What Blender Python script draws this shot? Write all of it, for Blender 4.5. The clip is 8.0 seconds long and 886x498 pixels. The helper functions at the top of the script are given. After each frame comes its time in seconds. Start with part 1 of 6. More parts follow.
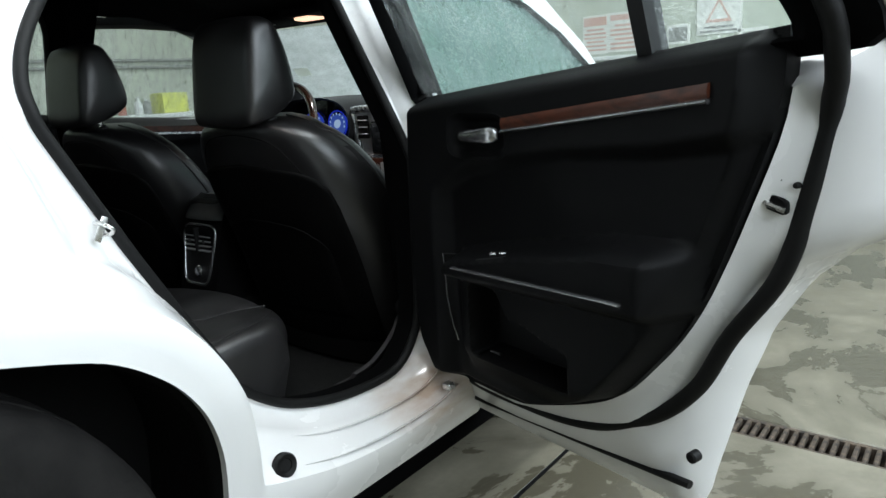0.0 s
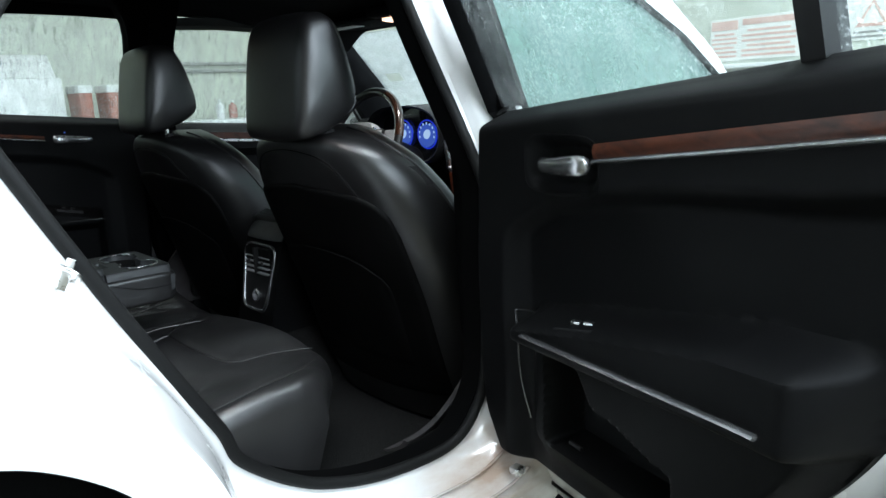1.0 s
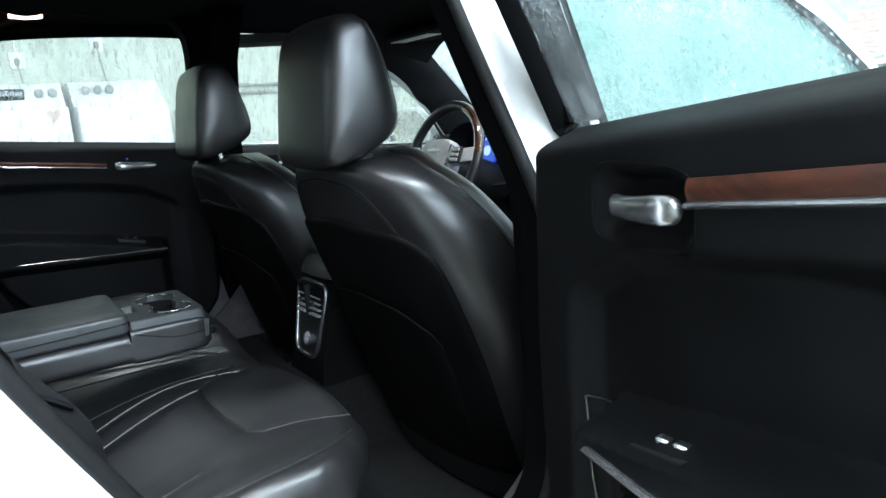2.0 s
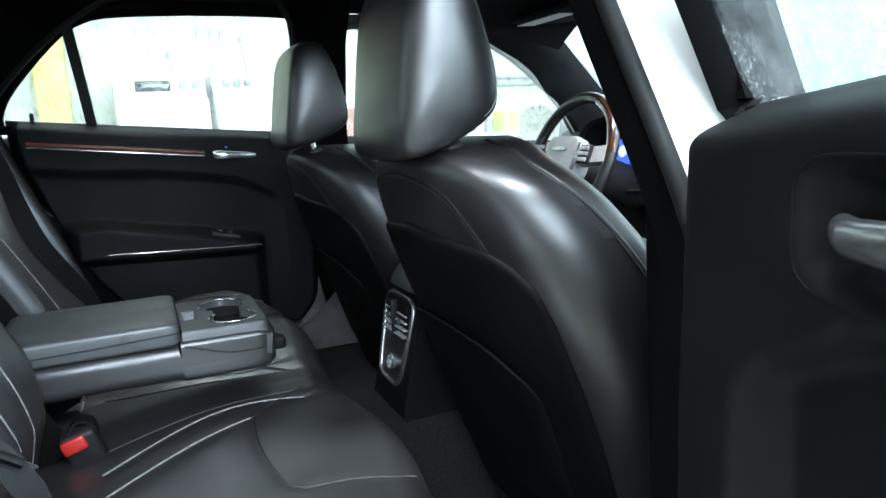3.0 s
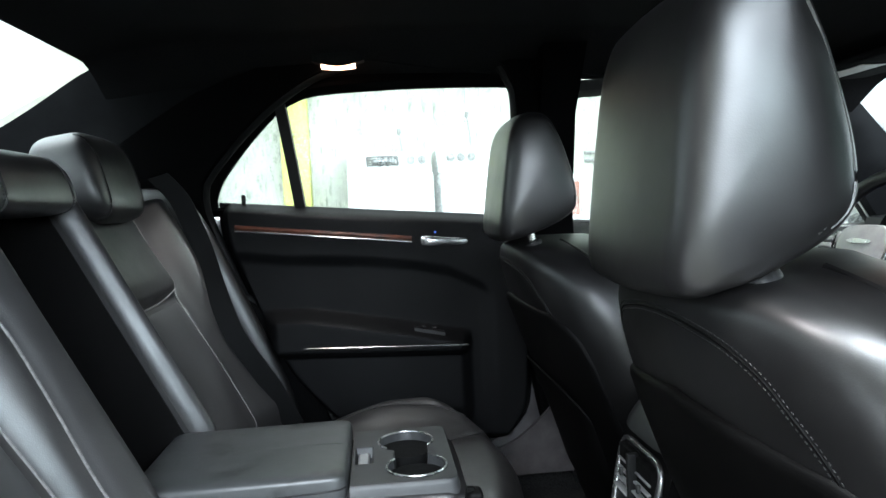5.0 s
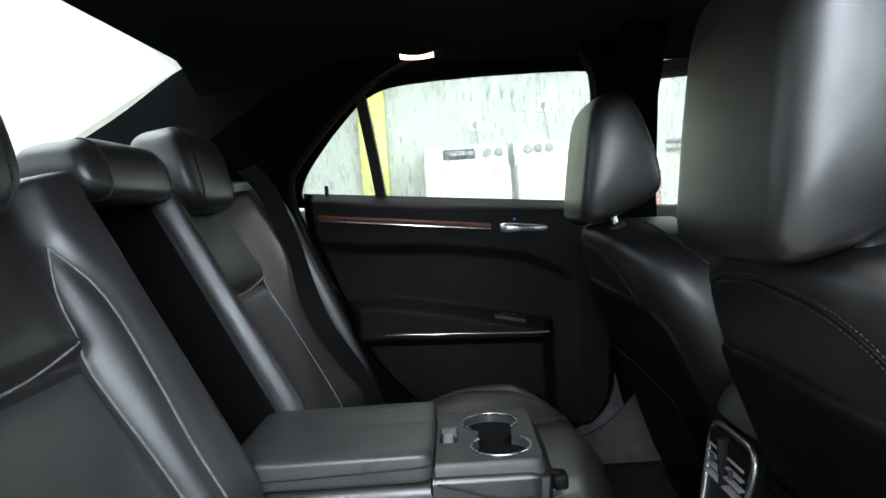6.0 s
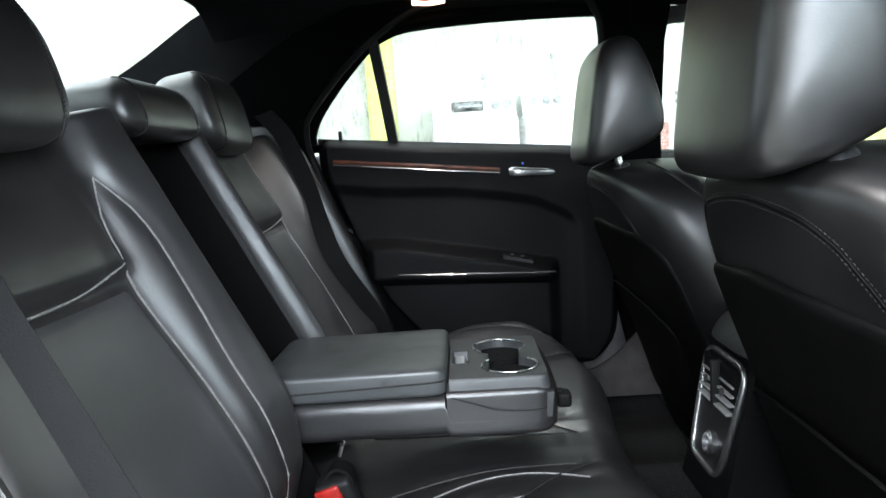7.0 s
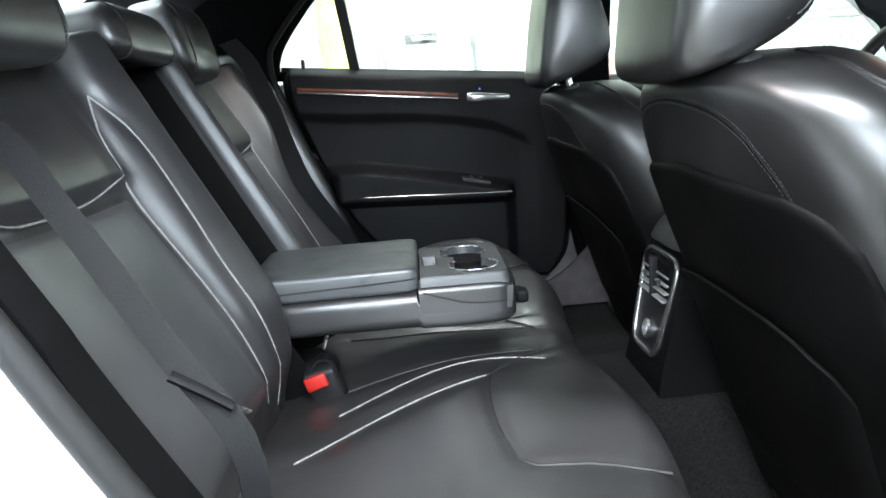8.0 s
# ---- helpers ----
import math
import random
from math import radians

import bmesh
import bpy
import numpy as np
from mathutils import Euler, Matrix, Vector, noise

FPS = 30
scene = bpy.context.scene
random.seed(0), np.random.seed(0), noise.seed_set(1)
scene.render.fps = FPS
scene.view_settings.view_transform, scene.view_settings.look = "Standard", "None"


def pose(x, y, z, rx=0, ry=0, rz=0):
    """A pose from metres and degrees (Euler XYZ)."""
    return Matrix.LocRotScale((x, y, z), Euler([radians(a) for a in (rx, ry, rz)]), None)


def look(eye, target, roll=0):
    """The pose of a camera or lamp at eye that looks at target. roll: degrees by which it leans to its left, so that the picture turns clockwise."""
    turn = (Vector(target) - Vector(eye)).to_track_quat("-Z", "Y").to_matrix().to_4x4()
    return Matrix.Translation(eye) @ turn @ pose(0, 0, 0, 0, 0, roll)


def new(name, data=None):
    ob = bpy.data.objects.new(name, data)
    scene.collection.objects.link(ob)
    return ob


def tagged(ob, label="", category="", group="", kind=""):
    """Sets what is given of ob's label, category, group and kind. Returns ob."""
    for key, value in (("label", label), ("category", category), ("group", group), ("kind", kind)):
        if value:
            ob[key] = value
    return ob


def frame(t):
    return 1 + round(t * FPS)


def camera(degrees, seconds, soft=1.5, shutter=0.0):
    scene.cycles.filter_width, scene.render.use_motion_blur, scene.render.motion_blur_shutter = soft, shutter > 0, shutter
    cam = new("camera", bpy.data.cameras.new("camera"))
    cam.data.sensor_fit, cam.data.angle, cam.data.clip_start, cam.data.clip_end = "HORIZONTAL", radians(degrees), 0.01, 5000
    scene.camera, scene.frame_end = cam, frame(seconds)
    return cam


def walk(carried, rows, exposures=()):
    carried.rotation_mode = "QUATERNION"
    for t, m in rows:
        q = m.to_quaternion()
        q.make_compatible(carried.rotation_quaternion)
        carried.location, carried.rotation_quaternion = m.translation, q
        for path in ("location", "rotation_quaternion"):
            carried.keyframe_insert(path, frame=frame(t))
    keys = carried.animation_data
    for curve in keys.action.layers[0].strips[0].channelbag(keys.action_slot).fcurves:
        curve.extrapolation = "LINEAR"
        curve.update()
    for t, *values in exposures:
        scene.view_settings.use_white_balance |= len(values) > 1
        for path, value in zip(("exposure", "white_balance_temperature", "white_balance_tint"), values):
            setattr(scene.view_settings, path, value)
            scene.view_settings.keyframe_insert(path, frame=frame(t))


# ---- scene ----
cam = camera(64.7, 8.0)
PATH = [
    (0, (0.192, -1.698, 1.0), (1.722, -0.493, 0.544), -3.4),
    (0.5, (0.321, -1.633, 1.003), (1.766, -0.324, 0.554), -3.3),
    (1, (0.44, -1.568, 1.005), (1.768, -0.135, 0.58), -2.5),
    (1.5, (0.558, -1.499, 1.007), (1.777, 0.037, 0.617), -3.2),
    (1.7, (0.602, -1.476, 1.013), (1.777, 0.096, 0.626), -4.0),
    (2.8, (0.824, -1.266, 0.972), (1.646, 0.524, 0.624), -2.9),
    (3, (0.843, -1.227, 0.976), (1.609, 0.588, 0.629), -3.0),
    (3.5, (0.875, -1.128, 0.982), (1.507, 0.745, 0.677), -3.1),
    (4, (0.882, -1.051, 0.998), (1.389, 0.868, 0.748), -3.0),
    (4.5, (0.9, -0.981, 1.01), (1.233, 0.982, 0.824), -2.7),
    (5, (0.92, -0.922, 1.01), (1.106, 1.065, 0.887), -2.7),
    (6.3, (0.91, -0.931, 0.983), (0.848, 1.063, 0.852), -3.9),
    (6.5, (0.909, -0.948, 0.977), (0.841, 1.045, 0.816), -3.9),
    (7, (0.903, -0.99, 0.966), (0.842, 0.993, 0.719), -3.8),
    (7.5, (0.898, -1.042, 0.951), (0.876, 0.93, 0.614), -4.3),
    (8, (0.882, -1.099, 0.941), (0.935, 0.854, 0.513), -4.6),
]
walk(cam, [(t, look(eye, target, roll)) for t, eye, target, roll in PATH],
     exposures=[(0.0, -0.9, 6450, 10.5), (1.0, -0.3, 6150, 9.0), (1.7, 0.2, 5950, 8.0), (2.8, 1.0, 5900, 8.0), (4.0, 1.4, 6100, 9.5), (5.2, 1.0, 6300, 11.0),
                (6.3, 0.65, 6400, 14.0), (7.0, 1.15, 6400, 12.5), (8.0, 1.75, 6350, 12.0)])

# ---- world and large lights ----
world = bpy.data.worlds.new("world")
scene.world = world
world.use_nodes = True
sky = world.node_tree.nodes.new("ShaderNodeTexSky")
sky.sky_type, sky.sun_disc, sky.sun_elevation, sky.sun_rotation = "NISHITA", False, radians(35), radians(200)
world.node_tree.links.new(sky.outputs[0], world.node_tree.nodes["Background"].inputs[0])
world.node_tree.nodes["Background"].inputs[1].default_value = 0.1
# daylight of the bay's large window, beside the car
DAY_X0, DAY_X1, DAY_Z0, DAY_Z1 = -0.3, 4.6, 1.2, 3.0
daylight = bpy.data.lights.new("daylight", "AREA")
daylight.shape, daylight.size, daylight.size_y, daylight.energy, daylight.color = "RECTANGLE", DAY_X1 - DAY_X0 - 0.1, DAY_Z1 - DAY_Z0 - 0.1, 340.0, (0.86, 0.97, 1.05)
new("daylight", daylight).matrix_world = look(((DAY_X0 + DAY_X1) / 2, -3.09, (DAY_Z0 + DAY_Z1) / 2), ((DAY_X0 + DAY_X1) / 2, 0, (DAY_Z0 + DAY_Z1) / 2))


CABIN_WATTS = 1.0
# cabin lamps, all switched on
for lx, ly, lz, watts in ((.858, .585, 1.305, 0.5 * CABIN_WATTS), (.858, -.585, 1.305, 1.5 * CABIN_WATTS), (1.90, .165, 1.236, CABIN_WATTS), (1.90, -.165, 1.236, CABIN_WATTS)):
    cabin = bpy.data.lights.new("cabin_light", "AREA")
    cabin.shape, cabin.size, cabin.size_y, cabin.energy, cabin.color = "RECTANGLE", 0.07, 0.02, watts, (1.0, 0.95, 0.91)
    cabin.spread = radians(108)
    new("cabin_light", cabin).matrix_world = pose(lx, ly, lz)


# ---- materials ----
def mat(name, color, rough=0.5, metal=0.0, coat=0.0, spec=0.5, coat_rough=0.03):
    m = bpy.data.materials.new(name)
    m.use_nodes = True
    b = m.node_tree.nodes["Principled BSDF"]
    b.inputs["Base Color"].default_value = (*color, 1)
    b.inputs["Roughness"].default_value = rough
    b.inputs["Metallic"].default_value = metal
    b.inputs["Coat Weight"].default_value = coat
    b.inputs["Coat Roughness"].default_value = coat_rough
    b.inputs["Specular IOR Level"].default_value = spec
    return m


def node(m, kind, **inputs):
    n = m.node_tree.nodes.new(kind)
    for key, value in inputs.items():
        n.inputs[key.replace("_", " ")].default_value = value
    return n


def wire(m, a, out, b, inp):
    m.node_tree.links.new(a.outputs[out], b.inputs[inp])


def noise_tex(m, scale, detail=4.0, rough=0.55, stretch=(1, 1, 1), distort=0.0):
    co = node(m, "ShaderNodeTexCoord")
    mp = node(m, "ShaderNodeMapping", Scale=stretch)
    n = node(m, "ShaderNodeTexNoise", Scale=scale, Detail=detail, Roughness=rough, Distortion=distort)
    wire(m, co, "Object", mp, "Vector")
    wire(m, mp, "Vector", n, "Vector")
    return n


def ramp(m, src, out, stops):
    r = m.node_tree.nodes.new("ShaderNodeValToRGB")
    e = r.color_ramp.elements
    while len(e) < len(stops):
        e.new(0.5)
    for el, (p, col) in zip(e, stops):
        el.position = p
        el.color = (*col, 1) if len(col) == 3 else col
    wire(m, src, out, r, "Fac")
    return r


def vary(m, scale, a, b, lo=0.35, hi=0.65, stretch=(1, 1, 1), detail=5.0, distort=0.0):
    """Base colour between a and b by noise."""
    n = noise_tex(m, scale, detail, stretch=stretch, distort=distort)
    r = ramp(m, n, "Fac", [(lo, a), (hi, b)])
    wire(m, r, "Color", m.node_tree.nodes["Principled BSDF"], "Base Color")
    return r


def rough_vary(m, scale, lo, hi, stretch=(1, 1, 1)):
    n = noise_tex(m, scale, 5.0, stretch=stretch)
    r = node(m, "ShaderNodeMapRange", From_Min=0.3, From_Max=0.7, To_Min=lo, To_Max=hi)
    wire(m, n, "Fac", r, "Value")
    wire(m, r, "Result", m.node_tree.nodes["Principled BSDF"], "Roughness")


def relief(m, pairs):
    """Bumps chained: (kind, scale, strength, distance)."""
    last = None
    for kind, scale, strength, dist in pairs:
        if kind == "noise":
            t, out = noise_tex(m, scale, 6.0), "Fac"
        else:
            co = node(m, "ShaderNodeTexCoord")
            t, out = node(m, "ShaderNodeTexVoronoi", Scale=scale), "Distance"
            wire(m, co, "Object", t, "Vector")
        b = node(m, "ShaderNodeBump", Strength=strength, Distance=dist)
        wire(m, t, out, b, "Height")
        if last:
            wire(m, last, "Normal", b, "Normal")
        last = b
    wire(m, last, "Normal", m.node_tree.nodes["Principled BSDF"], "Normal")


def glow(name, color, strength):
    m = mat(name, (0.8, 0.8, 0.8))
    b = m.node_tree.nodes["Principled BSDF"]
    b.inputs["Emission Color"].default_value = (*color, 1)
    b.inputs["Emission Strength"].default_value = strength
    return m


LEATHER = mat("black_leather", (0.01, 0.0095, 0.01), 0.36, spec=0.75)
vary(LEATHER, 9, (0.0036, 0.0033, 0.0034), (0.006, 0.0056, 0.0057))
rough_vary(LEATHER, 14, 0.32, 0.4)
relief(LEATHER, [("noise", 14, 0.03, 0.01), ("noise", 90, 0.025, 0.002), ("voronoi", 900, 0.06, 0.0005)])
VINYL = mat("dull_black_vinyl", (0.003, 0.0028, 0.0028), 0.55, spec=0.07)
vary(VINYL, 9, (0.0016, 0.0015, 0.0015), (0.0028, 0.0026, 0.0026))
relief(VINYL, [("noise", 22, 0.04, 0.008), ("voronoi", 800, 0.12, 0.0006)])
PERF = mat("perforated_insert_leather", (0.022, 0.0215, 0.022), 0.38, spec=0.95)
vary(PERF, 11, (0.026, 0.026, 0.027), (0.038, 0.038, 0.039))
relief(PERF, [("noise", 25, 0.05, 0.008), ("voronoi", 1100, 0.12, 0.0005)])
BENCH = mat("satin_bench_leather", (0.014, 0.0135, 0.0135), 0.44, spec=0.85)
vary(BENCH, 8, (0.0115, 0.011, 0.0112), (0.0175, 0.0167, 0.017))
rough_vary(BENCH, 14, 0.33, 0.43)
relief(BENCH, [("noise", 18, 0.04, 0.01), ("noise", 70, 0.05, 0.002), ("voronoi", 750, 0.12, 0.0006)])
DUSTY = mat("dulled_armrest_leather", (0.035, 0.037, 0.04), 0.5, coat=0.3, coat_rough=0.4)
vary(DUSTY, 22, (0.014, 0.0148, 0.015), (0.042, 0.0445, 0.045), 0.3, 0.44, detail=7, distort=0.8)
rough_vary(DUSTY, 16, 0.34, 0.5)
relief(DUSTY, [("noise", 30, 0.08, 0.006), ("voronoi", 750, 0.12, 0.0006)])
PLASTIC = mat("black_plastic", (0.008, 0.008, 0.009), 0.55, spec=0.3)
vary(PLASTIC, 7, (0.006, 0.006, 0.0065), (0.01, 0.01, 0.0105))
relief(PLASTIC, [("voronoi", 900, 0.12, 0.0005), ("noise", 60, 0.03, 0.004)])
DOORTRIM = mat("soft_black_door_trim", (0.0028, 0.0028, 0.0031), 0.55, spec=0.08)
vary(DOORTRIM, 7, (0.0032, 0.0032, 0.0035), (0.0048, 0.0049, 0.0052))
relief(DOORTRIM, [("voronoi", 900, 0.12, 0.0005), ("noise", 60, 0.03, 0.004)])
SEALDARK = mat("black_flocked_trim", (0.0022, 0.0022, 0.0023), 0.9, spec=0.02)
relief(SEALDARK, [("noise", 300, 0.25, 0.001)])
TRAY = mat("dark_satin_tray", (0.018, 0.0185, 0.02), 0.45, spec=0.4)
vary(TRAY, 30, (0.025, 0.026, 0.027), (0.036, 0.037, 0.038))
SATIN = mat("satin_silver_plastic", (0.42, 0.42, 0.43), 0.27, 0.95)
vary(SATIN, 20, (0.38, 0.38, 0.39), (0.46, 0.46, 0.47))
RUBBER = mat("rubber_seal", (0.005, 0.005, 0.005), 0.6, spec=0.18)
relief(RUBBER, [("noise", 90, 0.15, 0.003)])
TYRE = mat("tyre_rubber", (0.01, 0.0095, 0.009), 0.85, spec=0.2)
vary(TYRE, 12, (0.006, 0.0057, 0.0055), (0.016, 0.015, 0.0142))
relief(TYRE, [("noise", 120, 0.3, 0.003)])
CARPET = mat("black_carpet", (0.012, 0.012, 0.012), 0.95, spec=0.1)
vary(CARPET, 260, (0.006, 0.006, 0.006), (0.02, 0.0195, 0.019))
relief(CARPET, [("noise", 420, 0.8, 0.004)])
CLOTH = mat("dark_headliner_cloth", (0.009, 0.009, 0.0095), 0.95, spec=0.08)
vary(CLOTH, 300, (0.007, 0.007, 0.0075), (0.012, 0.012, 0.0125))
relief(CLOTH, [("noise", 600, 0.3, 0.001)])
GREYTRIM = mat("slate_grey_trim", (0.007, 0.0074, 0.008), 0.8, spec=0.1)
vary(GREYTRIM, 20, (0.006, 0.0063, 0.0068), (0.0085, 0.009, 0.0097))
relief(GREYTRIM, [("voronoi", 800, 0.12, 0.0005)])
SILLGREY = mat("pale_grey_sill_trim", (0.06, 0.055, 0.056), 0.6)
vary(SILLGREY, 30, (0.034, 0.031, 0.032), (0.048, 0.044, 0.045))
FOOT = mat("grey_sill_trim", (0.03, 0.028, 0.028), 0.85, spec=0.12)
vary(FOOT, 30, (0.034, 0.031, 0.032), (0.048, 0.044, 0.045))
WEB = mat("seat_belt_webbing", (0.0035, 0.0036, 0.0038), 0.65, spec=0.1)
relief(WEB, [("noise", 500, 0.4, 0.001)])
PAINT = mat("white_car_paint", (0.8, 0.8, 0.79), 0.28, coat=0.7)
vary(PAINT, 3, (0.69, 0.688, 0.682), (0.73, 0.73, 0.727), 0.3, 0.7, detail=1.5)
rough_vary(PAINT, 5, 0.2, 0.3)
relief(PAINT, [("noise", 220, 0.03, 0.002)])
BODYPAINT = mat("white_body_paint_with_grime", (0.8, 0.8, 0.79), 0.28, coat=0.7)
_base = vary(BODYPAINT, 3, (0.69, 0.688, 0.682), (0.73, 0.73, 0.727), 0.3, 0.7, detail=1.5)
_co = node(BODYPAINT, "ShaderNodeTexCoord")
_mp = node(BODYPAINT, "ShaderNodeMapping", Location=(-1.2 * 5, 0.85 * 6, -0.40 * 9), Scale=(5, 6, 9))
_sp = BODYPAINT.node_tree.nodes.new("ShaderNodeTexGradient")
_sp.gradient_type = "SPHERICAL"
wire(BODYPAINT, _co, "Object", _mp, "Vector")
wire(BODYPAINT, _mp, "Vector", _sp, "Vector")
_dn = noise_tex(BODYPAINT, 14, 6.0, stretch=(1, 2, 3))
_mu = node(BODYPAINT, "ShaderNodeMath")
_mu.operation = "MULTIPLY"
wire(BODYPAINT, _dn, "Fac", _mu, 0)
wire(BODYPAINT, _sp, "Fac", _mu, 1)
_st = ramp(BODYPAINT, _mu, 0, [(0.08, (0, 0, 0)), (0.5, (0.75, 0.75, 0.75))])
_bm = node(BODYPAINT, "ShaderNodeMix")
_bm.data_type = "RGBA"
_bm.inputs[7].default_value = (0.4, 0.25, 0.15, 1)
wire(BODYPAINT, _st, "Color", _bm, "Factor")
BODYPAINT.node_tree.links.new(_base.outputs["Color"], _bm.inputs[6])
BODYPAINT.node_tree.links.new(_bm.outputs[2], BODYPAINT.node_tree.nodes["Principled BSDF"].inputs["Base Color"])
rough_vary(BODYPAINT, 5, 0.2, 0.3)
relief(BODYPAINT, [("noise", 220, 0.03, 0.002)])
DIRT = mat("white_sill_paint_with_grime", (0.78, 0.77, 0.74), 0.4, coat=0.3)
vary(DIRT, 9, (0.5, 0.4, 0.3), (0.8, 0.79, 0.77), 0.28, 0.46, stretch=(1, 3, 6))
CHROME = mat("satin_silver", (0.68, 0.68, 0.69), 0.26, 1.0)
rough_vary(CHROME, 40, 0.25, 0.3)
STEEL = mat("bright_steel", (0.62, 0.61, 0.6), 0.22, 1.0)
rough_vary(STEEL, 60, 0.15, 0.4)
SILVER = mat("silver_plastic", (0.42, 0.42, 0.43), 0.35, 0.3)
vary(SILVER, 30, (0.30, 0.30, 0.305), (0.38, 0.38, 0.385))
WOOD = mat("burl_wood_veneer", (0.14, 0.04, 0.015), 0.42, coat=0.1, spec=0.25)
_r = vary(WOOD, 16, (0.013, 0.004, 0.0024), (0.075, 0.02, 0.008), 0.3, 0.68, stretch=(1.0, 1.0, 2.2), detail=9, distort=1.6)
relief(WOOD, [("noise", 60, 0.04, 0.002)])
DARKWOOD = mat("dark_gloss_wood_rim", (0.05, 0.018, 0.008), 0.2, coat=0.8)
vary(DARKWOOD, 20, (0.008, 0.004, 0.003), (0.03, 0.012, 0.006), distort=1.2)
DARKSTITCH = mat("black_seam_thread", (0.012, 0.0115, 0.0115), 0.6, spec=0.3)
vary(DARKSTITCH, 200, (0.008, 0.0077, 0.0077), (0.018, 0.0174, 0.0174))
SEATTHREAD = mat("dark_grey_thread", (0.03, 0.029, 0.028), 0.6)
vary(SEATTHREAD, 200, (0.005, 0.0048, 0.0048), (0.009, 0.0087, 0.0087))
STITCH = mat("grey_seam_thread", (0.1, 0.098, 0.096), 0.6)
vary(STITCH, 200, (0.11, 0.107, 0.105), (0.2, 0.196, 0.192))
RED = mat("red_buckle_plastic", (0.62, 0.02, 0.012), 0.4)
vary(RED, 60, (0.3, 0.01, 0.006), (0.38, 0.014, 0.009))
SCREEN = mat("dark_glass_screen", (0.008, 0.009, 0.01), 0.08)
BLUE = glow("blue_gauge_light", (0.08, 0.2, 1.0), 0.45)
BLUEDIM = glow("blue_gauge_rim_light", (0.02, 0.05, 1.0), 0.6)
WHITEDIAL = glow("pale_blue_dial_light", (0.5, 0.7, 1.0), 0.9)
for _m in (BLUE, BLUEDIM, WHITEDIAL):
    _m.node_tree.nodes["Principled BSDF"].inputs["Base Color"].default_value = (0.03, 0.04, 0.08, 1)
LAMPWARM = glow("warm_lamp_lens", (1.0, 0.6, 0.4), 3.0)
TUBE = glow("fluorescent_tube", (0.95, 1.0, 0.97), 17.0)

CONCRETE = mat("wet_concrete", (0.3, 0.28, 0.23), 0.6)
_a = noise_tex(CONCRETE, 2.6, 8.0, 0.62, distort=0.6)
_wet = ramp(CONCRETE, _a, "Fac", [(0.455, (0, 0, 0)), (0.49, (0.5, 0.5, 0.5)), (0.64, (1, 1, 1))])
_b = noise_tex(CONCRETE, 9, 9.0, 0.7)
_dry = ramp(CONCRETE, _b, "Fac", [(0.3, (0.155, 0.142, 0.105)), (0.7, (0.235, 0.218, 0.17))])
_mx = node(CONCRETE, "ShaderNodeMix")
_mx.data_type = "RGBA"
_mx.inputs["A"].default_value = (0.095, 0.085, 0.062, 1)
wire(CONCRETE, _wet, "Color", _mx, "Factor")
CONCRETE.node_tree.links.new(_dry.outputs["Color"], _mx.inputs[7])
_mx.inputs[6].default_value = (0.075, 0.068, 0.048, 1)
CONCRETE.node_tree.links.new(_mx.outputs[2], CONCRETE.node_tree.nodes["Principled BSDF"].inputs["Base Color"])
_mr = node(CONCRETE, "ShaderNodeMapRange", To_Min=0.2, To_Max=0.5)
wire(CONCRETE, _wet, "Color", _mr, "Value")
wire(CONCRETE, _mr, "Result", CONCRETE.node_tree.nodes["Principled BSDF"], "Roughness")
relief(CONCRETE, [("noise", 40, 0.12, 0.01), ("noise", 180, 0.15, 0.003)])
WALLPAINT = mat("pale_green_wall_paint", (0.54, 0.56, 0.49), 0.55)
vary(WALLPAINT, 2.4, (0.48, 0.5, 0.43), (0.57, 0.59, 0.52), 0.3, 0.7, stretch=(1, 1, 0.25))
relief(WALLPAINT, [("noise", 70, 0.06, 0.004)])
CEILPAINT = mat("white_ceiling_paint", (0.72, 0.72, 0.7), 0.8)
vary(CEILPAINT, 3, (0.66, 0.66, 0.64), (0.75, 0.75, 0.73))
ENAMEL = mat("white_appliance_enamel", (0.8, 0.8, 0.8), 0.3)
vary(ENAMEL, 5, (0.76, 0.76, 0.76), (0.82, 0.82, 0.82))
YELLOW = mat("yellow_paint", (0.72, 0.7, 0.03), 0.5)
vary(YELLOW, 14, (0.66, 0.68, 0.14), (0.74, 0.75, 0.2))
IRON = mat("rusty_grate_iron", (0.06, 0.05, 0.04), 0.7, 0.4)
vary(IRON, 40, (0.035, 0.03, 0.026), (0.12, 0.09, 0.065))
PAPER = mat("white_sign_board", (0.74, 0.73, 0.7), 0.5)
vary(PAPER, 10, (0.7, 0.69, 0.66), (0.76, 0.75, 0.72))
SIGNRED = mat("sign_red_print", (0.62, 0.3, 0.25), 0.5)
vary(SIGNRED, 20, (0.6, 0.38, 0.33), (0.66, 0.46, 0.4))
SIGNGREY = mat("sign_grey_print", (0.3, 0.3, 0.29), 0.5)
vary(SIGNGREY, 20, (0.26, 0.26, 0.25), (0.34, 0.34, 0.33))
BOXRED = mat("faded_red_plastic", (0.42, 0.16, 0.12), 0.5)
vary(BOXRED, 12, (0.38, 0.14, 0.1), (0.46, 0.19, 0.15))
BLACKHOLE = mat("matte_black_liner", (0.004, 0.004, 0.004), 0.9, spec=0.1)
relief(BLACKHOLE, [("noise", 80, 0.4, 0.006)])


